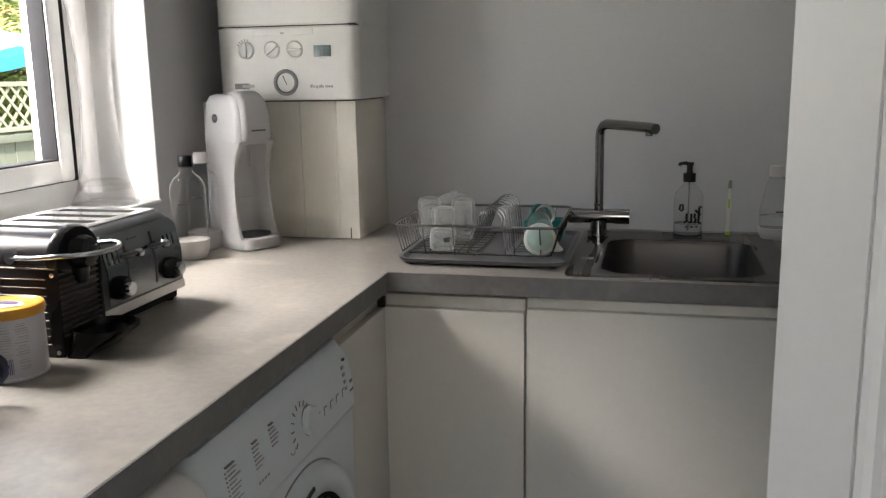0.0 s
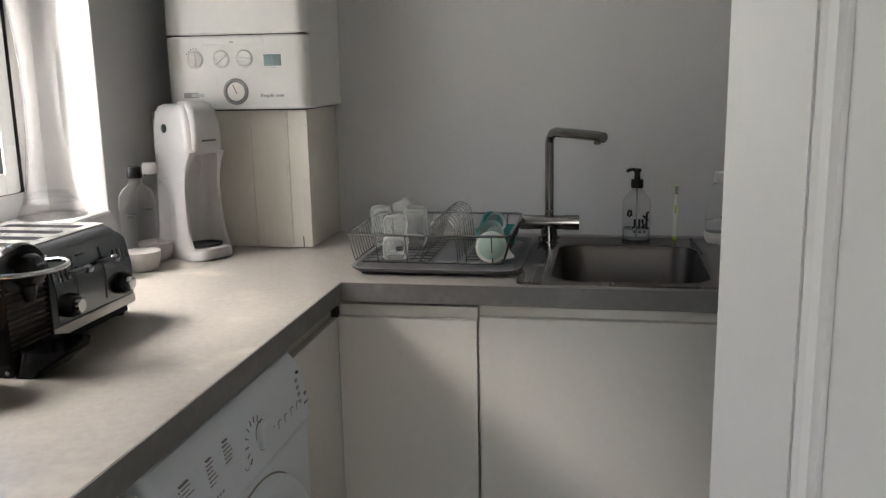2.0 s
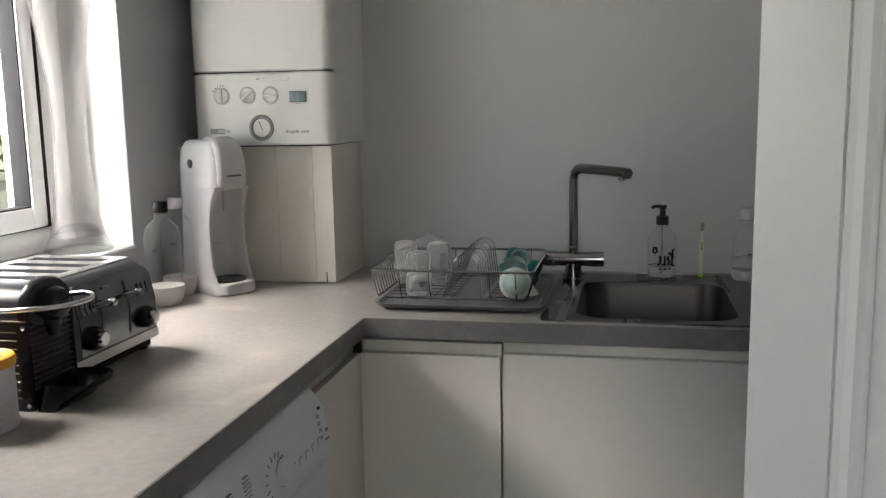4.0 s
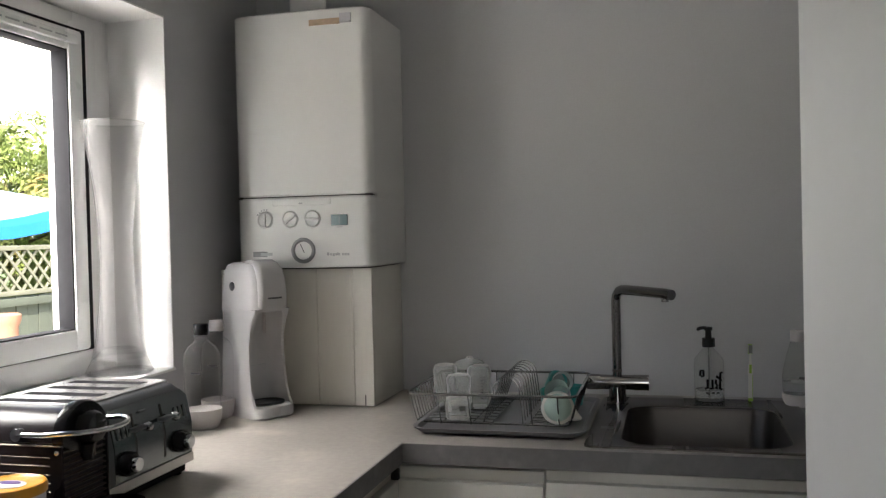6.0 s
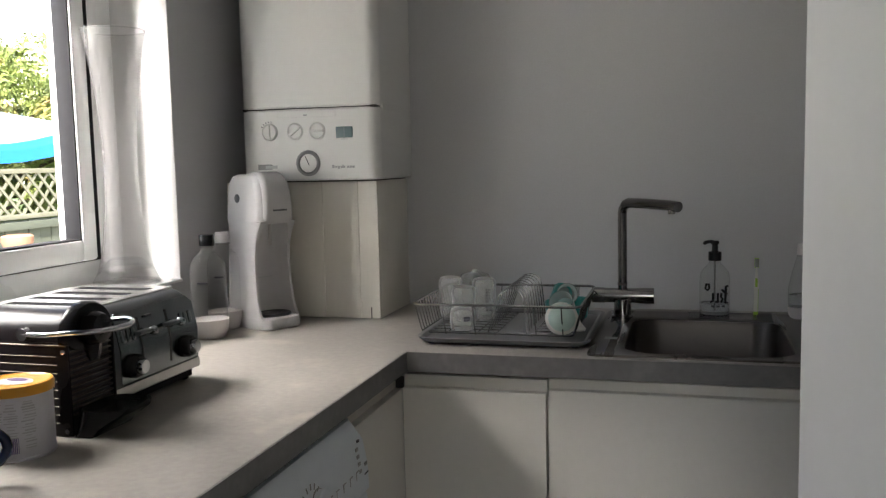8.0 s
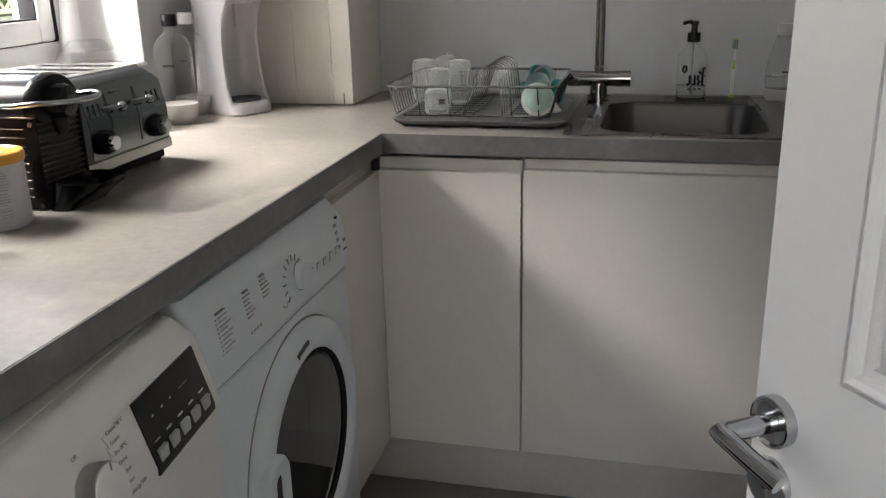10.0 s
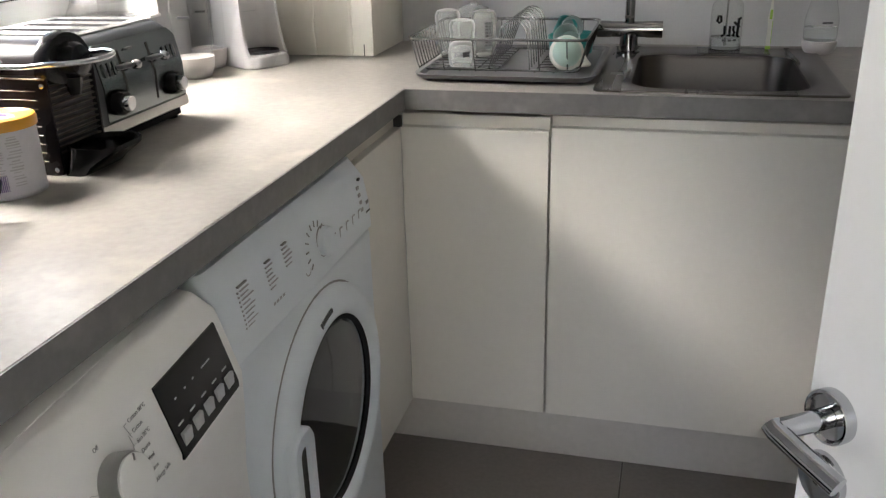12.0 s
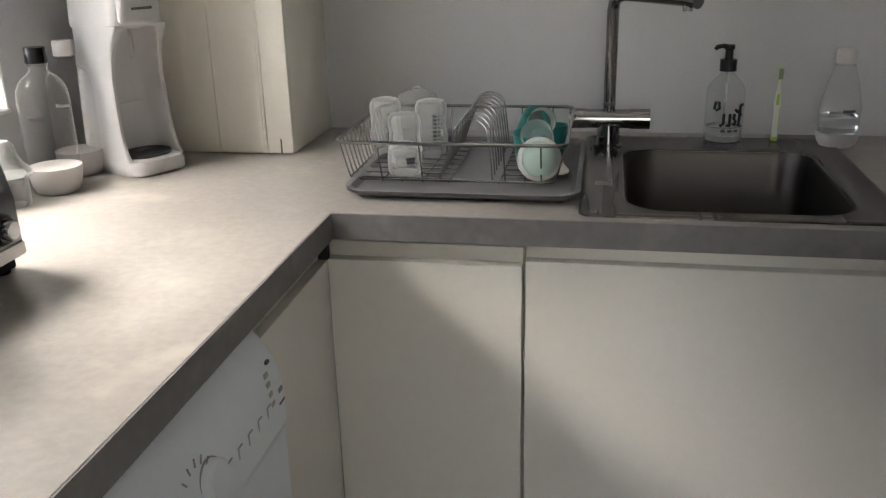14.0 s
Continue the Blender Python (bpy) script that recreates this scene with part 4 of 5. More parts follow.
# ---- fizzy-water maker ----
def soda_maker():
    root = thing("fizzy_water_maker", pose(0.160, -0.372, WT, 0, 0, 62), "white plastic fizzy-water maker on the worktop", "drinks machine")
    # facing -y: a tall shell, open in front as an arched niche, under a bulging head

    def niche(z, w, yf, yb, wall, yn):
        """Level section: round the outside from one front edge to the other, then back round the niche."""
        out = [(w, yf + 0.004, z)] + [(w - 0.034 + 0.034 * math.cos(radians(a)), yb - 0.034 + 0.034 * math.sin(radians(a)), z) for a in range(0, 91, 15)]
        out += [(-w + 0.034 + 0.034 * math.cos(radians(a)), yb - 0.034 + 0.034 * math.sin(radians(a)), z) for a in range(90, 181, 15)] + [(-w, yf + 0.004, z)]
        i = w - wall
        out += [(-w + 0.003, yf, z), (-i, yf, z), (-i + 0.002, yf + 0.010, z)] + [(-i + 0.022 - 0.020 * math.cos(radians(a)), yn - 0.020 + 0.020 * math.sin(radians(a)), z) for a in (0, 45, 90)]
        out += [(i - 0.022 + 0.020 * math.sin(radians(a)), yn - 0.020 + 0.020 * math.cos(radians(a)), z) for a in (0, 45, 90)] + [(i - 0.002, yf + 0.010, z), (i, yf, z), (w - 0.003, yf, z)]
        return out

    rings = [niche(z, w, yf, yb, wall, yn) for z, w, yf, yb, wall, yn in (
        (0.026, 0.0600, -0.070, 0.094, 0.010, 0.000), (0.040, 0.0595, -0.060, 0.094, 0.009, 0.004), (0.070, 0.0585, -0.051, 0.093, 0.009, 0.006),
        (0.120, 0.0570, -0.045, 0.092, 0.009, 0.007), (0.175, 0.0555, -0.043, 0.090, 0.010, 0.007), (0.210, 0.0550, -0.048, 0.088, 0.011, 0.005),
        (0.236, 0.0545, -0.057, 0.086, 0.014, 0.000), (0.256, 0.0540, -0.068, 0.085, 0.021, -0.008), (0.268, 0.0540, -0.073, 0.085, 0.030, -0.016))]
    part("body", bm_loft(rings), PLASTIC, root, "", 50)
    base = [ring(-w, w, yf, yb, z, r, 8) for z, w, yf, yb, r in ((0, 0.058, -0.086, 0.094, 0.034), (0.004, 0.061, -0.090, 0.096, 0.036), (0.018, 0.0615, -0.090, 0.096, 0.036), (0.027, 0.0600, -0.086, 0.094, 0.036), (0.030, 0.052, -0.076, 0.06, 0.030))]
    part("base", bm_loft(base), PLASTIC, root)
    part("drip_plate", bm_loft([ring(-w, w, y0, 0.0, z, 0.036, 8) for z, w, y0 in ((0.029, 0.046, -0.074), (0.036, 0.046, -0.074), (0.037, 0.042, -0.070), (0.0345, 0.038, -0.066))]), CHARCOAL, root, "dark grey drip plate")
    head = [ring(-w, w, yf, yb, z, r, 6) for z, w, yf, yb, r in ((0.262, 0.0538, -0.070, 0.085, 0.024), (0.272, 0.0540, -0.075, 0.085, 0.024), (0.305, 0.0535, -0.076, 0.083, 0.024), (0.340, 0.0522, -0.073, 0.079, 0.024), (0.364, 0.0505, -0.064, 0.073, 0.024), (0.378, 0.0465, -0.052, 0.064, 0.022), (0.384, 0.038, -0.038, 0.050, 0.018))]
    part("head", bm_loft(head), PLASTIC, root, "", 50)
    block = [ring(-w, w, yf, -0.005, z, r, 5) for z, w, yf, r in ((0.268, 0.040, -0.074, 0.010), (0.276, 0.043, -0.080, 0.012), (0.300, 0.043, -0.083, 0.013), (0.340, 0.042, -0.080, 0.014), (0.366, 0.040, -0.072, 0.014), (0.382, 0.037, -0.056, 0.014), (0.390, 0.031, -0.040, 0.010))]
    part("push_block", bm_loft(block), PLASTIC, root, "raised white push block")
    part("nozzle", bm_tube([(0, -0.036, 0.272), (0, -0.036, 0.206)], 0.0042, 12), PINKISH, root)
    for k in range(7):
        part("print", bm_box(-0.020 + k * 0.006, -0.016 + k * 0.006, -0.0838, -0.0815, 0.2935, 0.2980), INK, root, "dark printed strokes")
    part("side_button", bm_lathe([(0, 0), (0.011, 0), (0.011, 0.002), (0.009, 0.0035), (0, 0.0035)], turn=Matrix.Translation((-0.0518, 0.022, 0.325)) @ pose(0, 0, 0, 0, -90, 0), steps=24), CHARCOAL, root, "round dark side button")
    part("bottle_mark", bm_box(-0.030, 0.030, 0.0040, 0.0066, 0.122, 0.1240), LIGHT_GREY, root)
    return root


soda_maker()
funnel = thing("feeding_bottle", pose(0.080, -0.636, WT), "small milky feeding bottle with a flared collar", "bottle")
part("flask", bm_lathe([(0, 0), (0.028, 0), (0.030, 0.004), (0.030, 0.045), (0.026, 0.052), (0, 0.052)]), FROST, funnel)
part("collar", bm_lathe([(0, 0.052), (0.038, 0.052), (0.039, 0.056), (0.036, 0.061), (0.027, 0.070), (0.020, 0.086), (0.017, 0.100), (0.011, 0.108), (0, 0.110)]), FROST, funnel)


# ---- toaster ----
def toaster():
    root = thing("toaster", pose(0.0, 0.0, WT), "four-slice toaster with a brushed steel front", "toaster")
    x0, x1, y0, y1 = 0.030, 0.292, -1.205, -0.895
    for x in (x0 + 0.03, x1 - 0.03):
        for y in (y0 + 0.03, y1 - 0.025):
            part("foot", bm_lathe([(0, 0), (0.012, 0), (0.014, 0.020), (0, 0.020)], (x, y, 0)), BLACK, root)
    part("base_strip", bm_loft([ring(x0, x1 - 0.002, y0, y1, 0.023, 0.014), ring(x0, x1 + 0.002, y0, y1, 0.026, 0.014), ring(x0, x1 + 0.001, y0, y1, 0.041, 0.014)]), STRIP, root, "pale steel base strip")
    # black block filling the space where shadow falls beneath the toaster
    part("underside", bm_box(x0 + 0.008, x1 - 0.016, y0 + 0.008, y1 - 0.010, 0.004, 0.0235, 0.003), GASKET, root, "black block standing in for the shadow under the toaster")
    body = [ring(x0 + 0.002, x1, y0 + 0.002, y1 - 0.001, 0.038, 0.016), ring(x0, x1, y0, y1, 0.10, 0.018), ring(x0 + 0.004, x1 - 0.012, y0 + 0.004, y1 - 0.006, 0.155, 0.022), ring(x0 + 0.010, x1 - 0.026, y0 + 0.014, y1 - 0.016, 0.172, 0.024), ring(x0 + 0.018, x1 - 0.036, y0 + 0.024, y1 - 0.024, 0.176, 0.02)]
    part("body", bm_loft(body), CHARCOAL, root)
    # steel front, following the lean of the body
    prof = ((0.045, x1 + 0.0010), (0.100, x1 + 0.0020), (0.150, x1 - 0.0085), (0.163, x1 - 0.0165))
    pb = bmesh.new()
    bm_loft([[(x, y0 + 0.060 + (0.010 if z > 0.16 else 0), z), (x, y1 - 0.014 - (0.010 if z > 0.16 else 0), z), (x - 0.004, y1 - 0.014 - (0.010 if z > 0.16 else 0), z), (x - 0.004, y0 + 0.060 + (0.010 if z > 0.16 else 0), z)] for z, x in prof], bm=pb)
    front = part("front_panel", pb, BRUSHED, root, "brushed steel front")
    # steel top with four open slots over a dark bed
    ta, tb, tc, td = x0 + 0.022, x1 - 0.040, y0 + 0.030, y1 - 0.026
    ends = [tc] + [v for k in range(4) for v in (y0 + 0.062 + k * 0.060 - 0.0150, y0 + 0.062 + k * 0.060 + 0.0150)] + [td]
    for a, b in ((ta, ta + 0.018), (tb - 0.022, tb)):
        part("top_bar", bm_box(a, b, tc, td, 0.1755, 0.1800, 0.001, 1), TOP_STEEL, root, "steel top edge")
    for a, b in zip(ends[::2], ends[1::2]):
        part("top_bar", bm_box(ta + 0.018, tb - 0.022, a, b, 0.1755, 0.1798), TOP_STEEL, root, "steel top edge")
    for a, b in zip(ends[1:-1:2], ends[2::2]):
        part("slot", bm_box(ta + 0.018, tb - 0.022, a, b, 0.1755, 0.1785), GASKET, root, "dark bread slot")
    fx = x1 + 0.0012
    ys = (-1.085, -1.000)
    for y, ky in zip(ys, (-1.115, -0.952)):
        part("lever_slot", bm_loft([[(x, y - 0.0022, z), (x, y + 0.0022, z), (x - 0.003, y + 0.0022, z), (x - 0.003, y - 0.0022, z)] for z, x in ((0.055, fx + 0.0008), (0.100, fx + 0.0014), (0.150, fx - 0.0085))]), DARK, front, "dark lever slot")
        lever = part("lever", bm_box(fx - 0.004, fx + 0.012, y - 0.018, y + 0.018, 0.122, 0.128, 0.002), CHARCOAL, front)
        part("lever_end", bm_lathe([(0, 0), (0.008, 0), (0.0085, 0.006), (0.006, 0.011), (0, 0.012)], turn=Matrix.Translation((fx + 0.005, y + 0.022, 0.124)) @ pose(0, 0, 0, 0, 90, 0), steps=20), CHROME, lever, "shiny lever end")
        knob = part("knob", bm_lathe([(0, 0), (0.021, 0), (0.0205, 0.012), (0.017, 0.016), (0, 0.016)], turn=Matrix.Translation((fx, ky, 0.072)) @ pose(0, 0, 0, 0, 90, 0), steps=32), BLACK, front)
        part("knob_cap", bm_lathe([(0, 0.010), (0.0125, 0.010), (0.0125, 0.024), (0.011, 0.026), (0, 0.026)], turn=Matrix.Translation((fx, ky, 0.072)) @ pose(0, 0, 0, 0, 90, 0), steps=28), CHROME, knob, "steel knob cap")
        for k in range(3):
            yy = (y0 + 0.074 + k * 0.0135) if y < -1.05 else (y1 - 0.062 + k * 0.014)
            xx = fx - 0.0035
            tilt = Matrix.Translation((xx + 0.0008, yy, 0.125)) @ pose(0, 0, 0, 0, 78, 0)
            part("button", bm_loft([[tilt @ Vector((x, y, z)) for x, y, _ in ring(-0.011 + k2, 0.011 - k2, -0.0044 + k2, 0.0044 - k2, 0, 0.0040 - k2, 4)] for z, k2 in ((-0.003, 0.0), (0.0008, 0.0), (0.0014, 0.0008))]), BRUSHED, front)
    part("badge", bm_box(fx - 0.012, fx - 0.0045, -1.064, -1.048, 0.1475, 0.1505), INK, front, "small dark badge")
    return root


toaster()


# ---- coffee machine ----
def coffee_machine():
    root = thing("coffee_machine", pose(0, 0, WT), "black capsule coffee machine with ribbed metal sides", "coffee machine")
    x0, x1, y0, y1 = 0.060, 0.304, -1.285, -1.225
    yb = -1.225 + 0.05
    part("core", bm_loft([ring(x0 + 0.01, x1 - 0.008, y0 + 0.003, yb - 0.003, 0.0, 0.006), ring(x0, x1 - 0.006, y0 + 0.003, yb - 0.003, 0.145, 0.006)]), MATT_BLACK, root)
    for y, s in ((y0, -1), (yb, 1)):
        side = part("side_panel", bm_box(x0, x1, min(y, y - s * 0.004), max(y, y - s * 0.004), 0.002, 0.143, 0.0015), SATIN_BLACK, root, "dark metal side panel")
        for k in range(9):
            z = 0.022 + k * 0.0128
            part("rib", bm_tube([(x0 + 0.010, y + s * 0.0002, z), (x1 - 0.022, y + s * 0.0002, z)], 0.0008, 6), RIBS, side)
        part("rib", bm_tube([(x0 + 0.004, y + s * 0.0002, 0.1415), (x1 - 0.003, y + s * 0.0002, 0.1415)], 0.0014, 6), RIBS, side)
        for x, z in ((x1 - 0.009, 0.010), (x1 - 0.009, 0.132), (x0 + 0.010, 0.010), (x0 + 0.010, 0.132)):
            part("screw", bm_lathe([(0, 0), (0.0042, 0), (0.0036, 0.0018), (0, 0.0020)], turn=Matrix.Translation((x, y, z)) @ pose(0, 0, 0, -90 * s if s > 0 else 90), steps=14), CHROME, side)
    # slatted front
    for k in range(12):
        z = 0.032 + k * 0.0088
        part("grille_bar", bm_box(x1 - 0.008, x1 - 0.001, y0 + 0.006, yb - 0.006, z, z + 0.0024, 0.0009, 1), RIBS, root)
    # rounded top, lying along the machine
    ym, r = (y0 + yb) / 2, (yb - y0) / 2 - 0.002
    prof = []
    for x, k in ((x0 - 0.004, 0.85), (x0, 0.97), (x0 + 0.01, 1.0), (x1 - 0.030, 1.0), (x1 - 0.012, 0.98)):
        prof.append([(x, ym + k * r * math.cos(radians(a)), 0.146 + (0.046 * k * math.sin(radians(a)) if a <= 180 else 0)) for a in range(0, 181, 12)])
    part("hood", bm_loft(prof), SATIN_BLACK, root, "satin black rounded hood")
    prof = []
    for x, k in ((x1 - 0.020, 0.97), (x1 - 0.016, 1.07), (x1 - 0.004, 1.08), (x1 + 0.001, 1.02), (x1 + 0.002, 0.6)):
        prof.append([(x, ym + k * r * math.cos(radians(a)), 0.148 + (0.050 if a < 180 else 0.020) * k * math.sin(radians(a))) for a in range(0, 360, 15)])
    nose = part("nose", bm_loft(prof), BLACK, root, "glossy black round end cap")
    part("snout", bm_loft([[(x, ym + q * math.cos(radians(a)), 0.160 + q * math.sin(radians(a))) for a in range(0, 360, 15)] for x, q in ((x1 - 0.002, 0.027), (x1 + 0.014, 0.026), (x1 + 0.022, 0.022), (x1 + 0.025, 0.012))]), BLACK, nose)
    part("outlet", bm_lathe([(0.008, 0), (0.012, 0.012), (0.014, 0.025), (0.0, 0.03)], (x1 + 0.002, ym, 0.110)), BLACK, nose)
    # chrome lever: a flat loop from side to side round the nose
    zl = 0.158
    loop = [(x1 - 0.075, y0 - 0.004, zl)] + [(x1 - 0.03, y0 - 0.006, zl + 0.001)] + [(x1 + 0.010 + 0.050 * math.cos(radians(a)), ym + (r + 0.010) * math.sin(radians(a)), zl + 0.006) for a in range(-80, 81, 16)] + [(x1 - 0.03, yb + 0.006, zl + 0.001), (x1 - 0.075, yb + 0.004, zl)]
    lever = part("lever", bm_tube(loop, 0.0042, 12), CHROME, root, "chrome lever loop")
    for y in (y0 - 0.002, yb + 0.002):
        part("pivot", bm_tube([(x1 - 0.075, y - 0.006, zl), (x1 - 0.075, y + 0.006, zl)], 0.0095, 18), CHROME, lever)
    tray = [ring(x1 - 0.004, x1 + 0.030, y0 + 0.004, yb - 0.004, 0.0, 0.008), ring(x1 - 0.004, x1 + 0.045, y0 + 0.004, yb - 0.004, 0.012, 0.018), ring(x1 - 0.004, x1 + 0.078, y0 + 0.002, yb - 0.002, 0.034, 0.030), ring(x1 - 0.004, x1 + 0.080, y0 + 0.001, yb - 0.001, 0.042, 0.032), ring(x1, x1 + 0.074, y0 + 0.006, yb - 0.006, 0.042, 0.028), ring(x1, x1 + 0.070, y0 + 0.010, yb - 0.010, 0.036, 0.026)]
    part("drip_tray", bm_loft(tray), BLACK, root, "black cup tray")
    return root


coffee_machine()


def formula_tin():
    root = thing("milk_powder_tin", pose(0.268, -1.356, WT), "white printed milk powder tin with an orange lid", "tin")
    r = 0.051
    part("can", bm_lathe([(0, 0), (r - 0.001, 0), (r, 0.0015), (r, 0.004), (r - 0.001, 0.005), (r - 0.001, 0.094), (0, 0.094)], steps=48), PAPER, root)
    lid = part("lid", bm_lathe([(r - 0.002, 0.092), (r + 0.0015, 0.092), (r + 0.002, 0.102), (r, 0.106), (r - 0.004, 0.1065), (r - 0.007, 0.104), (0, 0.104), (0, 0.094)], steps=48), ORANGE, root, "orange plastic lid")
    part("lid_label", bm_loft([[(0.028 * math.cos(radians(a)), 0.020 * math.sin(radians(a)), z) for a in range(0, 360, 15)] for z in (0.1035, 0.1048)]), PAPER, lid, "white oval label")
    part("lid_print", bm_loft([[(-0.002 + 0.017 * math.cos(radians(a)), 0.008 + 0.007 * math.sin(radians(a)), z) for a in range(0, 360, 20)] for z in (0.1045, 0.1054)]), PURPLE, lid)
    rng = random.Random(4)

    def stamp(a, z, w, h, m, lab):
        a0, steps = radians(a), 3
        rr = r - 0.0004
        half = w / rr / 2
        bm = bm_loft([[(q * math.cos(a0 - half + 2 * half * k / steps), q * math.sin(a0 - half + 2 * half * k / steps), zz) for k in range(steps + 1) for q in (rr,)] + [((rr - 0.0012) * math.cos(a0 + half - 2 * half * k / steps), (rr - 0.0012) * math.sin(a0 + half - 2 * half * k / steps), zz) for k in range(steps + 1)] for zz in (z, z + h)])
        part("print", bm, m, root, lab)

    for col, a in enumerate((-128, -104, -80, -56, -30)):
        z = 0.018
        while z < 0.085:
            h = rng.choice((0.0012, 0.0012, 0.0020))
            stamp(a + rng.uniform(-2, 2), z, rng.uniform(0.009, 0.019), h, PALE_INK, "rows of small grey print")
            z += rng.uniform(0.0030, 0.0052)
    for k in range(8):
        stamp(-66 + k * 2.6, 0.012, rng.choice((0.0008, 0.0014)), 0.022, PURPLE, "purple barcode")
    stamp(-92, 0.012, 0.008, 0.010, INK, "small dark symbol")
    return root


formula_tin()
mug = thing("mug", pose(0.285, -1.520, WT), "dark navy glazed mug with a thick handle", "mug")
part("body", bm_lathe([(0, 0), (0.036, 0), (0.040, 0.004), (0.042, 0.090), (0.039, 0.090), (0.037, 0.008), (0, 0.008)], steps=40), NAVY, mug)
part("handle", bm_tube([(0.028, 0.028, 0.076)] + [(0.030 + 0.042 * math.sin(radians(a)) * 0.72, 0.030 + 0.042 * math.sin(radians(a)) * 0.70, 0.048 + 0.028 * math.cos(radians(a))) for a in range(10, 171, 20)] + [(0.027, 0.027, 0.020)], 0.0068, 12), NAVY, mug)


# ---- appliances ----
def porthole(root, x, y, z, r_out, r_glass, mat, glass_label):
    face = Matrix.Translation((x, y, z)) @ pose(0, 0, 0, 0, 90, 0)
    ring_part = part("door_ring", bm_lathe([(r_glass - 0.004, 0.000), (r_out, 0.0), (r_out, 0.010), (r_out - 0.008, 0.020), (r_out - 0.030, 0.026), (r_glass + 0.006, 0.020), (r_glass - 0.001, 0.010), (r_glass - 0.004, 0.004)], turn=face, closed=True, steps=64), mat, root, "moulded porthole ring")
    # flat grey ring laid on the front to draw the door's edge shadow
    part("door_edge_shadow", bm_lathe([(r_out - 0.001, 0.0), (r_out + 0.0035, 0.0), (r_out + 0.0035, 0.0010), (r_out - 0.001, 0.0010)], turn=face, closed=True, steps=64), GREY, root, "grey ring painted as the shadow round the door")
    part("door_seal", bm_lathe([(r_glass - 0.004, 0.006), (r_glass + 0.001, 0.013), (r_glass + 0.002, 0.0155), (r_glass - 0.002, 0.014), (r_glass - 0.007, 0.0105)], turn=face, closed=True, steps=56), GASKET, ring_part, "black rubber door seal")
    part("drum_mouth", bm_lathe([(0, 0.0012), (r_glass * 0.70, 0.0012), (r_glass * 0.74, 0.0045), (r_glass * 0.82, 0.0048), (r_glass * 0.85, 0.0015), (r_glass * 0.98, 0.0015), (r_glass * 0.98, 0.0005), (0, 0.0005)], turn=face, steps=56), SMOKED, ring_part, "dark drum mouth behind the glass")
    part("door_glass", bm_lathe([(0, 0.0140), (r_glass * 0.6, 0.0130), (r_glass - 0.012, 0.0095), (r_glass - 0.003, 0.0095)], turn=face, steps=56), SMOKE_CLEAR, ring_part, glass_label)
    return ring_part


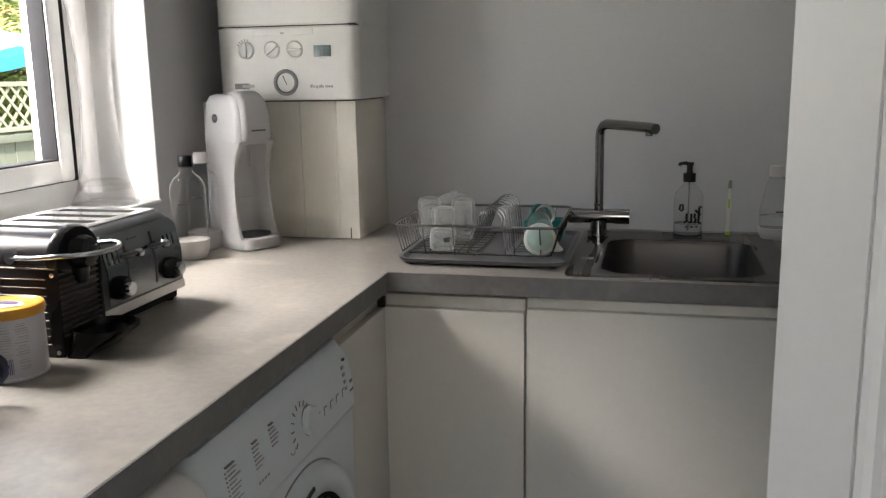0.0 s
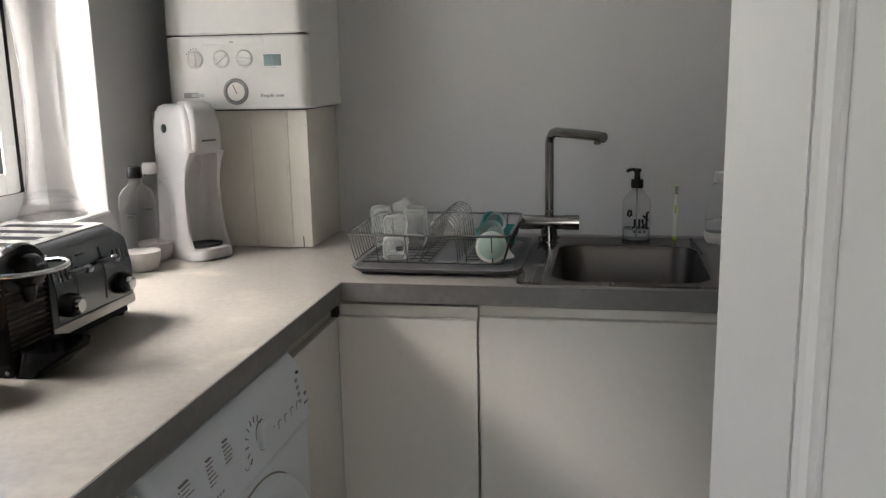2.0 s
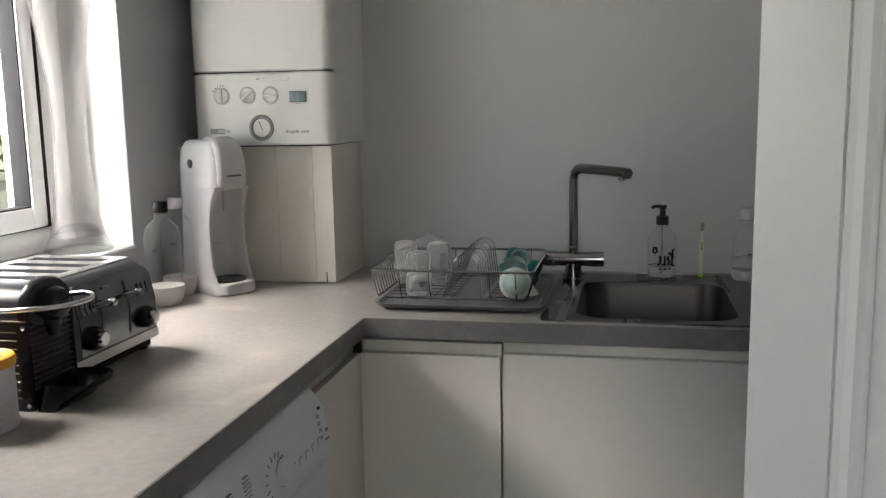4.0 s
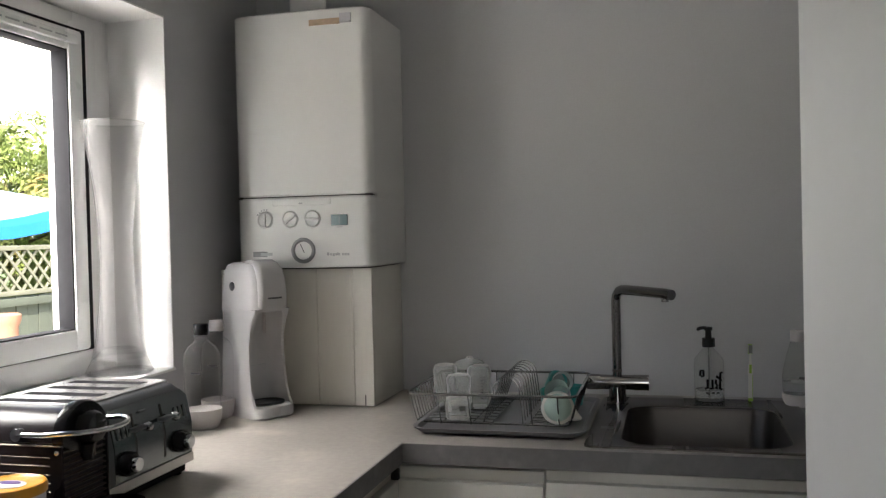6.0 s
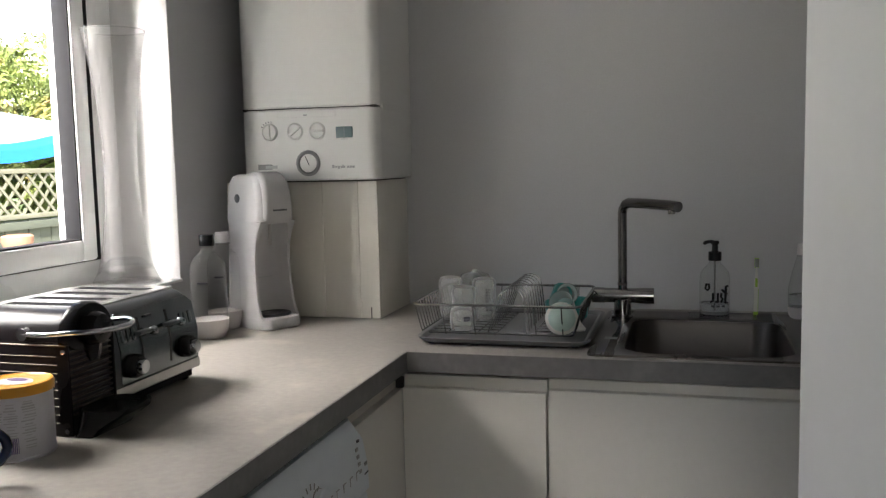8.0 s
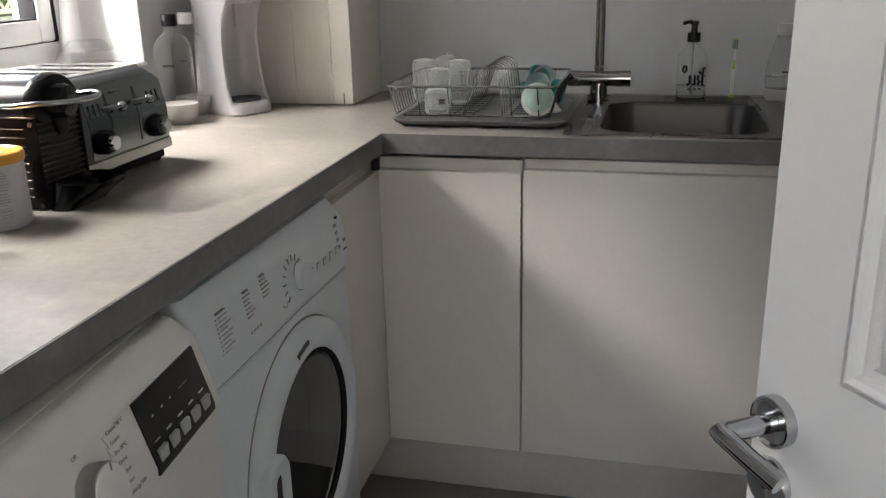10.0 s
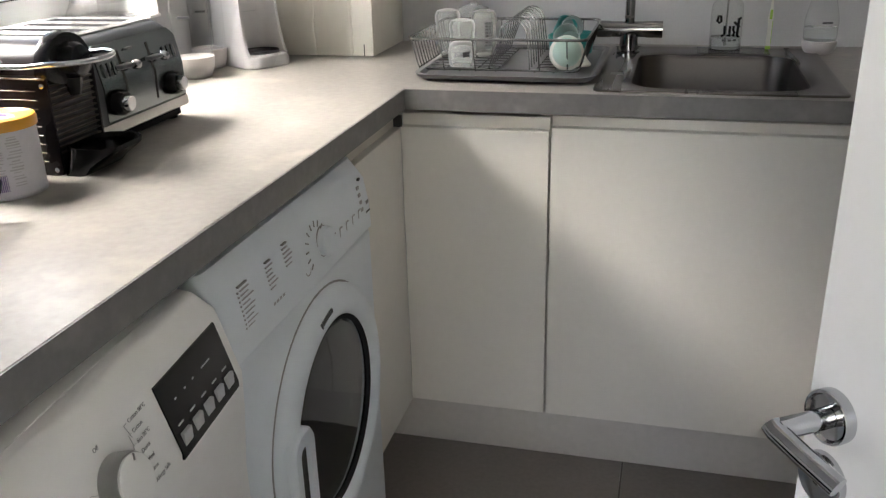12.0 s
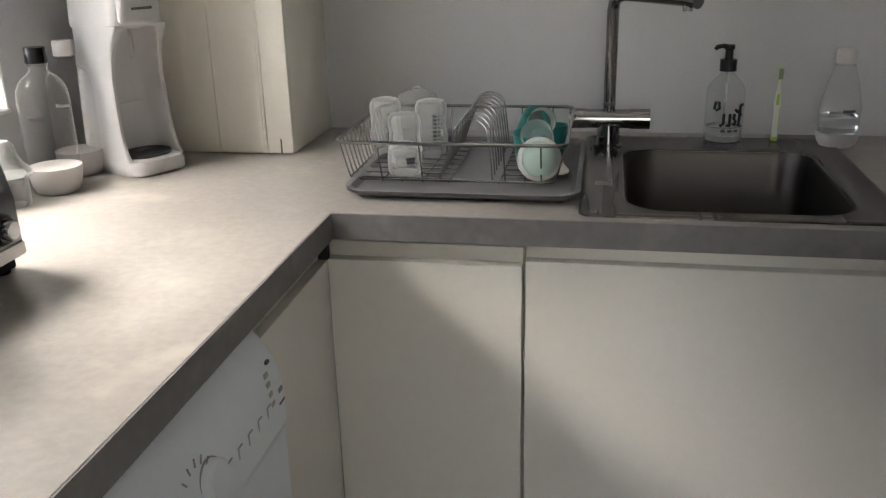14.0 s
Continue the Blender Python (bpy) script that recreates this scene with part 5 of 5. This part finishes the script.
def dryer():
    y0, y1, xf, h, split = -1.459, -0.908, 0.634, 0.838, 0.715
    root = thing("tumble_dryer", pose(0, 0, 0), "white tumble dryer with a round smoked door", "tumble dryer")
    part("cabinet", bm_box(0.06, xf - 0.045, y0 + 0.002, y1 - 0.002, 0.012, h - 0.010, 0.006), ENAMEL, root)
    part("front_frame", bm_box(xf - 0.045, xf - 0.021, y0 + 0.004, y1 - 0.004, 0.02, split + 0.04, 0.002), COOL_WHITE, root)
    for x in (0.12, 0.56):
        for y in (y0 + 0.05, y1 - 0.05):
            part("foot", bm_tube([(x, y, 0), (x, y, 0.014)], 0.02, 12), BLACK, root)
    # front lower panel
    part("front", bm_box(xf - 0.022, xf, y0, y1, 0.03, split - 0.0090, 0.010, 3), COOL_WHITE, root)
    # control fascia, leaning back at its top
    rings = []
    for z, x, k in ((split + 0.0012, xf + 0.002, 0.002), (split + 0.005, xf + 0.006, 0.0), (split + 0.05, xf + 0.004, 0.0), (h - 0.030, xf - 0.004, 0.0), (h - 0.022, xf - 0.008, 0.001), (h + 0.007, xf - 0.030, 0.002), (h + 0.009, xf - 0.042, 0.004)):
        rings.append(ring(xf - 0.080, x, y0 + k, y1 - k, z, 0.016, 4))
    fascia = part("fascia", bm_loft(rings), COOL_WHITE, root)
    fascia.location.z = -0.006
    door = porthole(root, xf + 0.0, -1.163, 0.470, 0.218, 0.164, COOL_WHITE, "dark smoked door glass")
    # door pull: a standing loop over the edge of the glass
    px = xf + 0.020

    def upright(a, b, c, d, x, r):
        return [(x, y, z) for y, z, _ in ring(a, b, c, d, 0, r, 6)]

    pull = [upright(-1.372, -1.298, 0.330, 0.546, px - 0.018, 0.030), upright(-1.372, -1.298, 0.330, 0.546, px + 0.009, 0.030), upright(-1.368, -1.302, 0.334, 0.542, px + 0.014, 0.027),
            upright(-1.352, -1.319, 0.352, 0.522, px + 0.014, 0.014), upright(-1.349, -1.322, 0.355, 0.519, px + 0.009, 0.012), upright(-1.349, -1.322, 0.355, 0.519, px - 0.018, 0.012)]
    plate_bm = bm_loft(pull + pull[:1], True, False, False)
    bmesh.ops.remove_doubles(plate_bm, verts=plate_bm.verts, dist=1e-6)
    part("door_pull", plate_bm, COOL_WHITE, door, "white moulded door pull")
    part("pull_recess", bm_box(xf + 0.001, px + 0.0078, -1.351, -1.320, 0.353, 0.521), DARK, door, "dark slot behind the door pull")
    part("reflector", bm_box(xf - 0.004, xf + 0.003, -1.075, -1.062, 0.42, 0.436, 0.002), LIGHT_GREY, door)
    fx = xf + 0.0045

    def plate(y, z, wy, wz, m, lab, name="print", lift=0.0006):
        x = fx - max(0, z - split - 0.05) * 0.16
        return part(name, bm_box(x - 0.003, x + lift, y - wy / 2, y + wy / 2, z - wz / 2, z + wz / 2), m, fascia, lab)

    face = Matrix.Translation((fx - 0.004, -1.135, 0.772)) @ pose(0, 0, 0, 0, 84, 0)
    part("dial", bm_lathe([(0, 0), (0.024, 0), (0.0235, 0.012), (0.021, 0.014), (0, 0.0135)], turn=face, steps=36), COOL_WHITE, fascia, "white programme dial")
    for k in range(16):
        a = radians(-95 + 360 * k / 16)
        b = bm_box(-0.0010, 0.0010, -0.005, 0.005, 0, 0.0012)
        bmesh.ops.transform(b, matrix=Matrix.Translation((fx - 0.003, -1.165, 0.774)) @ pose(0, 0, 0, 0, 84, 0) @ Matrix.Rotation(a, 4, "Z") @ Matrix.Translation((0, 0.036, 0.002)), verts=b.verts)
        if math.cos(a) * 1 + 0 < 0.9 and math.sin(a) > -0.75:
            part("dial_mark", b, GREY, fascia, "grey dial mark")
    ringed = bm_lathe([(0.0238, 0.0), (0.0252, 0.0), (0.0252, 0.0022), (0.0238, 0.0022)], turn=face, closed=True, steps=36)
    part("dial_outline", ringed, GREY, fascia, "thin grey outline of the dial")
    part("seam", bm_box(xf - 0.021, xf - 0.003, y0 + 0.003, y1 - 0.003, split - 0.0105, split - 0.0040), DARK, root, "dark joint below the fascia")
    rng = random.Random(7)
    for col, (y, z, n, w) in enumerate(((-1.390, 0.812, 9, 0.050), (-1.315, 0.812, 6, 0.030), (-1.258, 0.816, 5, 0.028))):
        plate(y - w * 0.1, z, w * 0.5, 0.0018, GREY, "bold heading print")
        for k in range(n):
            zz = z - 0.0062 * (k + 1)
            plate(y - w * 0.42, zz, 0.0022, 0.0022, PALE_INK, "row of small grey print")
            plate(y - w * 0.30 + 0.5 * (q := w * rng.uniform(0.35, 0.8)), zz, q, 0.0011, PALE_INK, "row of small grey print")
    for k in range(4):
        plate(-1.325 + k * 0.010, 0.752, 0.006, 0.004, PALE_INK, "small grey symbol")
    for k in range(5):
        y = -1.100 + k * 0.030
        plate(y, 0.736, 0.0160, 0.0016, PALE_INK, "small grey print")
        plate(y + 0.002, 0.760, 0.0022, 0.014, PALE_INK, "small grey mark")
        plate(y + 0.008, 0.767, 0.012, 0.0020, PALE_INK, "small grey mark")
    for k in range(4):
        plate(-0.958, 0.802 - k * 0.013, 0.010, 0.006, PALE_INK, "grey programme light")
    plate(-0.930, 0.768, 0.012, 0.006, GREY, "bold grey print")
    plate(-0.930, 0.751, 0.018, 0.003, INK, "bold dark print")
    plate(-0.945, 0.814, 0.008, 0.004, INK, "small dark print")
    face = Matrix.Translation((fx - 0.002, -1.205, 0.752)) @ pose(0, 0, 0, 0, 84, 0)
    part("power_button", bm_lathe([(0.0085, 0), (0.0105, 0), (0.0105, 0.002), (0.0085, 0.002)], turn=face, closed=True, steps=24), PALE_INK, fascia)
    for k in range(7):
        a = radians(94 + k * 2.0)
        q = 0.196
        m = bm_box(xf + 0.0225, xf + 0.0262, -0.0020, 0.0020, -0.0035 - 0.002 * (k == 6), 0.0035)
        bmesh.ops.transform(m, matrix=Matrix.Translation((0, -1.163 + q * math.cos(a), 0.470 + q * math.sin(a))) @ Matrix.Rotation(a - radians(90), 4, "X"), verts=m.verts)
        part("badge", m, INK, door, "dark maker's strokes")
    return root


dryer()


def washer():
    y0, y1, xf, h = -2.082, -1.482, 0.628, 0.842
    # pulled out a little and turned, its near end standing proud
    root = thing("washing_machine", pose(0.6725, -1.487, 0, 0, 0, 5) @ pose(-0.640, 1.487, 0), "white washing machine with a black display", "washing machine")
    part("cabinet", bm_box(0.06, xf - 0.04, y0 + 0.002, y1 - 0.002, 0.012, h - 0.022, 0.006), ENAMEL, root)
    part("lid", bm_box(0.055, xf - 0.062, y0 + 0.001, y1 - 0.001, h - 0.0215, h - 0.0005, 0.003), ENAMEL, root)
    for x in (0.12, 0.56):
        for y in (y0 + 0.05, y1 - 0.05):
            part("foot", bm_tube([(x, y, 0), (x, y, 0.014)], 0.02, 12), BLACK, root)
    rings = []
    for z, x, k in ((0.03, xf - 0.006, 0.004), (0.04, xf, 0.0), (0.60, xf, 0.0), (0.69, xf + 0.008, 0.0), (0.735, xf + 0.010, 0.0), (0.812, xf - 0.0123, 0.0), (0.818, xf - 0.015, 0.0), (h - 0.006, xf - 0.036, 0.002), (h - 0.002, xf - 0.048, 0.004)):
        rings.append(ring(xf - 0.085, x, y0 + k, y1 - k, z, 0.014, 4))
    front = part("front", bm_loft(rings), ENAMEL, root)
    fx = xf + 0.0115

    def off(z):
        return fx - max(0.0, z - 0.735) * 0.29

    scr = part("display", bm_loft([[(off(z) - 0.004, -1.660, z), (off(z) + 0.0008, -1.660, z), (off(z) + 0.0008, -1.510, z), (off(z) - 0.004, -1.510, z)] for z in (0.727, 0.735, 0.811)]), BLACK, front, "glossy black display panel")
    for k in range(5):
        y = -1.642 + k * 0.0285
        part("button", bm_box(off(0.745) - 0.003, off(0.745) + 0.003, y - 0.0095, y + 0.0095, 0.737, 0.753, 0.0012), LIGHT_GREY, scr, "pale grey button")
        part("button_print", bm_box(off(0.761) - 0.001, off(0.761) + 0.0013, y - 0.007, y + 0.005, 0.760, 0.762), PALE_INK, scr)
    for k, y in enumerate((-1.634, -1.612, -1.592)):
        part("icon", bm_box(off(0.785), off(0.785) + 0.0012, y - 0.002, y + 0.002, 0.780, 0.7855), PALE_INK, scr)
    part("icon", bm_box(off(0.785), off(0.785) + 0.0012, -1.570, -1.548, 0.7835, 0.7855), PALE_INK, scr)
    ky, kz = -1.760, 0.770
    face = Matrix.Translation((off(kz) - 0.004, ky, kz)) @ pose(0, 0, 0, 0, 74, 0)
    part("selector_ring", bm_lathe([(0, 0), (0.0295, 0), (0.0290, 0.018), (0.0270, 0.0215), (0, 0.0215)], turn=face, steps=44), STRIP, front, "satin steel selector collar")
    knob = part("selector", bm_lathe([(0, 0.020), (0.0262, 0.020), (0.0258, 0.0235), (0.024, 0.0245), (0, 0.0240)], turn=face, steps=44), ENAMEL, front, "white programme selector")
    mark = bm_box(-0.0010, 0.0010, 0.019, 0.0255, 0.0235, 0.0252)
    bmesh.ops.transform(mark, matrix=face @ Matrix.Rotation(radians(70), 4, "Z"), verts=mark.verts)
    part("pointer", mark, GREY, knob)
    names = [("Cotton 90°C", 0.0375), ("Cotton", 0.0265), ("Eco 20°C", 0.0155), ("Duvet", 0.0045), ("Wool", -0.0065), ("Rinse", -0.0175), ("Allergy Safe", -0.0285)]
    left = [("Rapid 15", 0.0155), ("Daily 60/60", 0.0045), ("Shirts", -0.0065), ("Mix", -0.0175), ("Sport", -0.0285), ("Hand Wash", -0.0395)]
    for side, rows in ((1, names), (-1, left)):
        for text, dz in rows:
            z = kz + dz
            y = ky + side * 0.046
            tilt = pose(0, 0, 0, 0, -16 if z > 0.735 else 0, 0)
            lettering(text, 0.0062, Matrix.Translation((off(z) + 0.0006, y, z - 0.002)) @ tilt @ FACE_X, GREY, front, "LEFT" if side > 0 else "RIGHT")
            part("leader_line", bm_tube([(off(kz) + 0.0002, ky + side * 0.032, kz + dz * 0.8), (off(z) + 0.0002, ky + side * 0.038, z), (off(z) + 0.0002, y - side * 0.003, z)], 0.0003, 5), PALE_INK, front)
    lettering("Off", 0.0062, Matrix.Translation((off(kz + 0.043) + 0.0006, ky - 0.012, kz + 0.041)) @ pose(0, 0, 0, 0, -16, 0) @ FACE_X, GREY, front)
    part("drawer", bm_box(fx - 0.012, fx - 0.0045, y0 + 0.02, y0 + 0.235, 0.700, 0.815, 0.004), ENAMEL, front, "white detergent drawer")
    gap = [(off(z) + 0.0002, y, z) for y, z in ((-1.930, 0.788), (-1.890, 0.786), (-1.866, 0.778), (-1.852, 0.764), (-1.847, 0.745), (-1.843, 0.700))]
    part("drawer_gap", bm_tube(gap, 0.0011, 6), GREY, front, "curved joint round the detergent drawer")
    lettering("M18", 0.013, Matrix.Translation((off(0.735) + 0.001, -1.905, 0.735)) @ FACE_X, INK, front)
    porthole(root, xf + 0.002, -1.818, 0.425, 0.205, 0.150, GREY, "dark smoked door glass")
    return root


washer()

# ---- vase on the sill ----
vase = thing("glass_vase", pose(-0.086, -0.588, WZ0 + 0.006), "tall clear glass vase with a flared rim", "vase")
outer = [(0.0, 0.0), (0.072, 0.0), (0.076, 0.004), (0.074, 0.010), (0.062, 0.036), (0.051, 0.085), (0.043, 0.16), (0.0385, 0.25), (0.0395, 0.33), (0.046, 0.42), (0.058, 0.51), (0.073, 0.590)]
inner = [(r - 0.0035, z) for r, z in outer[4:]][::-1]
part("rim", bm_tube(ring(-0.0725, 0.0725, -0.0725, 0.0725, 0.5905, 0.0724, 10), 0.0018, 8, True), VASE, vase, "polished glass rim")
part("foot", bm_lathe([(0.068, 0.0), (0.077, 0.0), (0.0785, 0.003), (0.077, 0.006), (0.068, 0.006)], closed=True, steps=48), VASE, vase, "thick glass foot")
part("glass", bm_lathe(outer + inner + [(0.036, 0.060), (0.0, 0.055)], steps=48), VASE, vase)

# ---- the garden ----
# unseen pale ground, added to throw sunlight up through the window
setting("bounce_ground", bm_box(-4.5, -0.41, -6, 12, -0.36, -0.294), PAVING, "unseen pale paving added to bounce sunlight indoors", "paving")
setting("ground", bm_box(-80, 60, -60, 80, -0.50, -0.30), LAWN, "lawn of the back garden", "ground")
# unseen house shell, added to keep the sun out of the kitchen
setting("outer_wall", bm_box(-0.40, -0.281, -4.6, WY0 - 0.0, -0.3, TOP + 0.1), BRICK, "unseen outside face of the house, added to block sun", "wall")
setting("roof", bm_box(-0.55, RIGHT + 0.6, -6.0, 0.55, TOP + 0.151, TOP + 0.30), BRICK, "unseen flat roof added to keep the sun off the kitchen", "roof")


cloud = bm_loft([[(-90 * math.sin(radians(a)), 90 * math.cos(radians(a)), z) for a in range(5, 86, 8)] for z in (-0.3, 18, 45)], False, False, False)
setting("backdrop", cloud, CLOUD, "bright white hazy sky far beyond the garden", "sky")


def fence():
    root = thing("fence", pose(-4.6, 0, -0.30), "weathered garden fence topped with diamond trellis", "fence")
    ztr, top = 1.20, 1.63
    for k in range(7):
        y = -2.0 + k * 1.85
        part("post", bm_box(-0.05, 0.05, y - 0.05, y + 0.05, 0, top + 0.03, 0.006), FENCE, root)
    for z in (0.15, 0.62, 1.12):
        part("rail", bm_box(0.03, 0.07, -2.0, 9.1, z - 0.035, z + 0.035, 0.004), FENCE, root)
    for k in range(76):
        y = -2.0 + k * 0.146
        part("board", bm_box(-0.012, 0.012 + 0.006 * (k % 2), y, y + 0.140, 0.03, ztr - 0.03, 0.003, 1), FENCE, root)
    for z in (ztr, top - 0.02):
        part("trellis_rail", bm_box(-0.02, 0.03, -2.0, 9.1, z - 0.022, z + 0.022, 0.003), TRELLIS, root)
    hgt = top - 0.04 - ztr
    for k in range(72):
        y = -2.0 + k * 0.148
        for s, x in ((1, 0.004), (-1, 0.016)):
            if y + s * hgt < -2.05 or y + s * hgt > 9.1:
                continue
            bm = bm_loft([[(x - 0.005, yy - 0.018, z), (x + 0.005, yy - 0.018, z), (x + 0.005, yy + 0.018, z), (x - 0.005, yy + 0.018, z)] for z, yy in ((ztr, y), (top - 0.02, y + s * hgt))])
            part("slat", bm, TRELLIS, root)
    return root


fence()
pot = thing("chimney_pot", pose(-3.05, 2.40, -0.30), "tall terracotta chimney pot used as a planter", "planter")
part("body", bm_lathe([(0, 0), (0.17, 0), (0.165, 0.05), (0.12, 0.25), (0.085, 0.95), (0.080, 1.10), (0.092, 1.125), (0.100, 1.15), (0.100, 1.18), (0.085, 1.19), (0.075, 1.17), (0.07, 1.0), (0, 1.0)]), TERRACOTTA, pot)


def parasol():
    root = thing("garden_parasol", pose(-6.3, 5.30, -0.30), "bright blue garden parasol, open, its sunlit top painted pale", "parasol")
    part("pole", bm_tube([(0, 0, 0), (0, 0, 2.27)], 0.022, 12), UPVC, root)
    part("foot", bm_lathe([(0, 0), (0.25, 0), (0.25, 0.04), (0.04, 0.10), (0, 0.10)]), GREY, root)
    tilt = pose(0, 0, 1.93, 7, 0, 0)
    R, n = 1.45, 8
    top, rim = bmesh.new(), bmesh.new()
    for k in range(n):
        a0, a1 = radians(45 * k), radians(45 * (k + 1))
        rows = []
        for f, z in ((0.03, 0.40), (0.35, 0.27), (0.88, 0.055), (1.0, 0.0)):
            rows.append([(R * f * ((1 - t) * math.cos(a0) + t * math.cos(a1)), R * f * ((1 - t) * math.sin(a0) + t * math.sin(a1)), z - 0.05 * f * math.sin(math.pi * t)) for t in (0, 0.25, 0.5, 0.75, 1)])
        bm_loft(rows[:3], False, False, False, top, tilt)
        edge = rows[-1]
        bm_loft(rows[2:] + [[(x * 1.01, y * 1.01, z - 0.12) for x, y, z in edge]], False, False, False, rim, tilt)
    part("canopy", top, SUNLIT_BLUE, root, "canopy painted pale for the sun on it")
    part("valance", rim, BLUE, root, "bright blue lower border and hanging edge")
    return root


parasol()


def tree(name, x, y, h, spread, seed, leaves, label):
    rng = random.Random(seed)
    root = thing(name, pose(x, y, -0.30), label, "tree")
    trunk = bmesh.new()
    bm_loft([[(r * math.cos(radians(a)) + 0.05 * math.sin(z * 2), r * math.sin(radians(a)), z) for a in range(0, 360, 45)] for z, r in ((0, 0.14), (0.4, 0.10), (1.2, 0.085), (h * 0.7, 0.035))], bm=trunk)
    tips = []
    for k in range(16):
        a, z0 = rng.uniform(0, 6.28), rng.uniform(0.5, h * 0.6)
        r = spread * rng.uniform(0.5, 0.95)
        end = (r * math.cos(a), r * math.sin(a), min(h * 0.95, z0 + rng.uniform(0.4, h * 0.5)))
        bm_tube([(0, 0, z0), (end[0] * 0.5, end[1] * 0.5, (z0 + end[2]) / 2 + 0.1), end], 0.022, 5, bm=trunk)
        tips.append(end)
    part("trunk", trunk, BARK, root)
    verts, faces = [], []
    blobs = [(rng.gauss(0, spread * 0.48), rng.gauss(0, spread * 0.48), rng.uniform(0.35, h * 0.93), rng.uniform(0.22, 0.48)) for _ in range(60)] + [(*t, 0.40) for t in tips]
    blobs = [b for b in blobs if b[2] + b[3] < h * 1.05]
    for _ in range(leaves):
        bx, by, bz, br = rng.choice(blobs)
        d = Vector((rng.gauss(0, 1), rng.gauss(0, 1), rng.gauss(0, 1))).normalized() * br * rng.uniform(0.55, 1.0) ** 0.5
        p = Vector((bx, by, bz)) + d
        n = (d.normalized() + Vector((rng.uniform(-.7, .7), rng.uniform(-.7, .7), rng.uniform(0, .9)))).normalized()
        u = n.orthogonal().normalized()
        u = Matrix.Rotation(rng.uniform(0, 6.28), 3, n) @ u
        v = n.cross(u)
        L, W = rng.uniform(0.032, 0.06), rng.uniform(0.014, 0.026)
        i = len(verts)
        verts += [p - u * L, p + v * W + n * 0.006, p + u * L, p - v * W + n * 0.006]
        faces.append((i, i + 1, i + 2, i + 3))
    me = bpy.data.meshes.new("crown")
    me.from_pydata([tuple(v) for v in verts], [], faces)
    me.materials.append(LEAF)
    crown = new("crown", me)
    crown.parent = root
    return root


tree("tree", -8.2, 6.6, 3.25, 2.1, 1, 60000, "bushy green garden tree with reddish young leaves")
tree("tree", -7.6, 10.2, 3.2, 2.2, 2, 45000, "bushy green garden tree behind the fence")
tree("tree", -9.4, 2.6, 3.1, 2.2, 3, 25000, "broad green garden shrub behind the fence")
tree("tree", -9.5, 13.5, 3.6, 2.4, 5, 25000, "tall green garden tree further off")

# ---- floor tiles, last ----
floor = tagged(new("floor"), "large matt grey-brown ceramic floor tiles", "floor", "", "structure")
tile_mesh = None
TS = 0.60
for i in range(5):
    for j in range(8):
        x, y = -0.70 + 0.60 * i, -4.65 + TS * j
        if tile_mesh is None:
            tile = part("tile", bm_box(0.002, TS - 0.002, 0.002, TS - 0.002, -0.005, 0.0, 0.0012, 1), TILE, floor)
            tile_mesh = tile.data
        else:
            tile = new("tile", tile_mesh)
            tile.parent = floor
        tile.location = (x, y, 0)
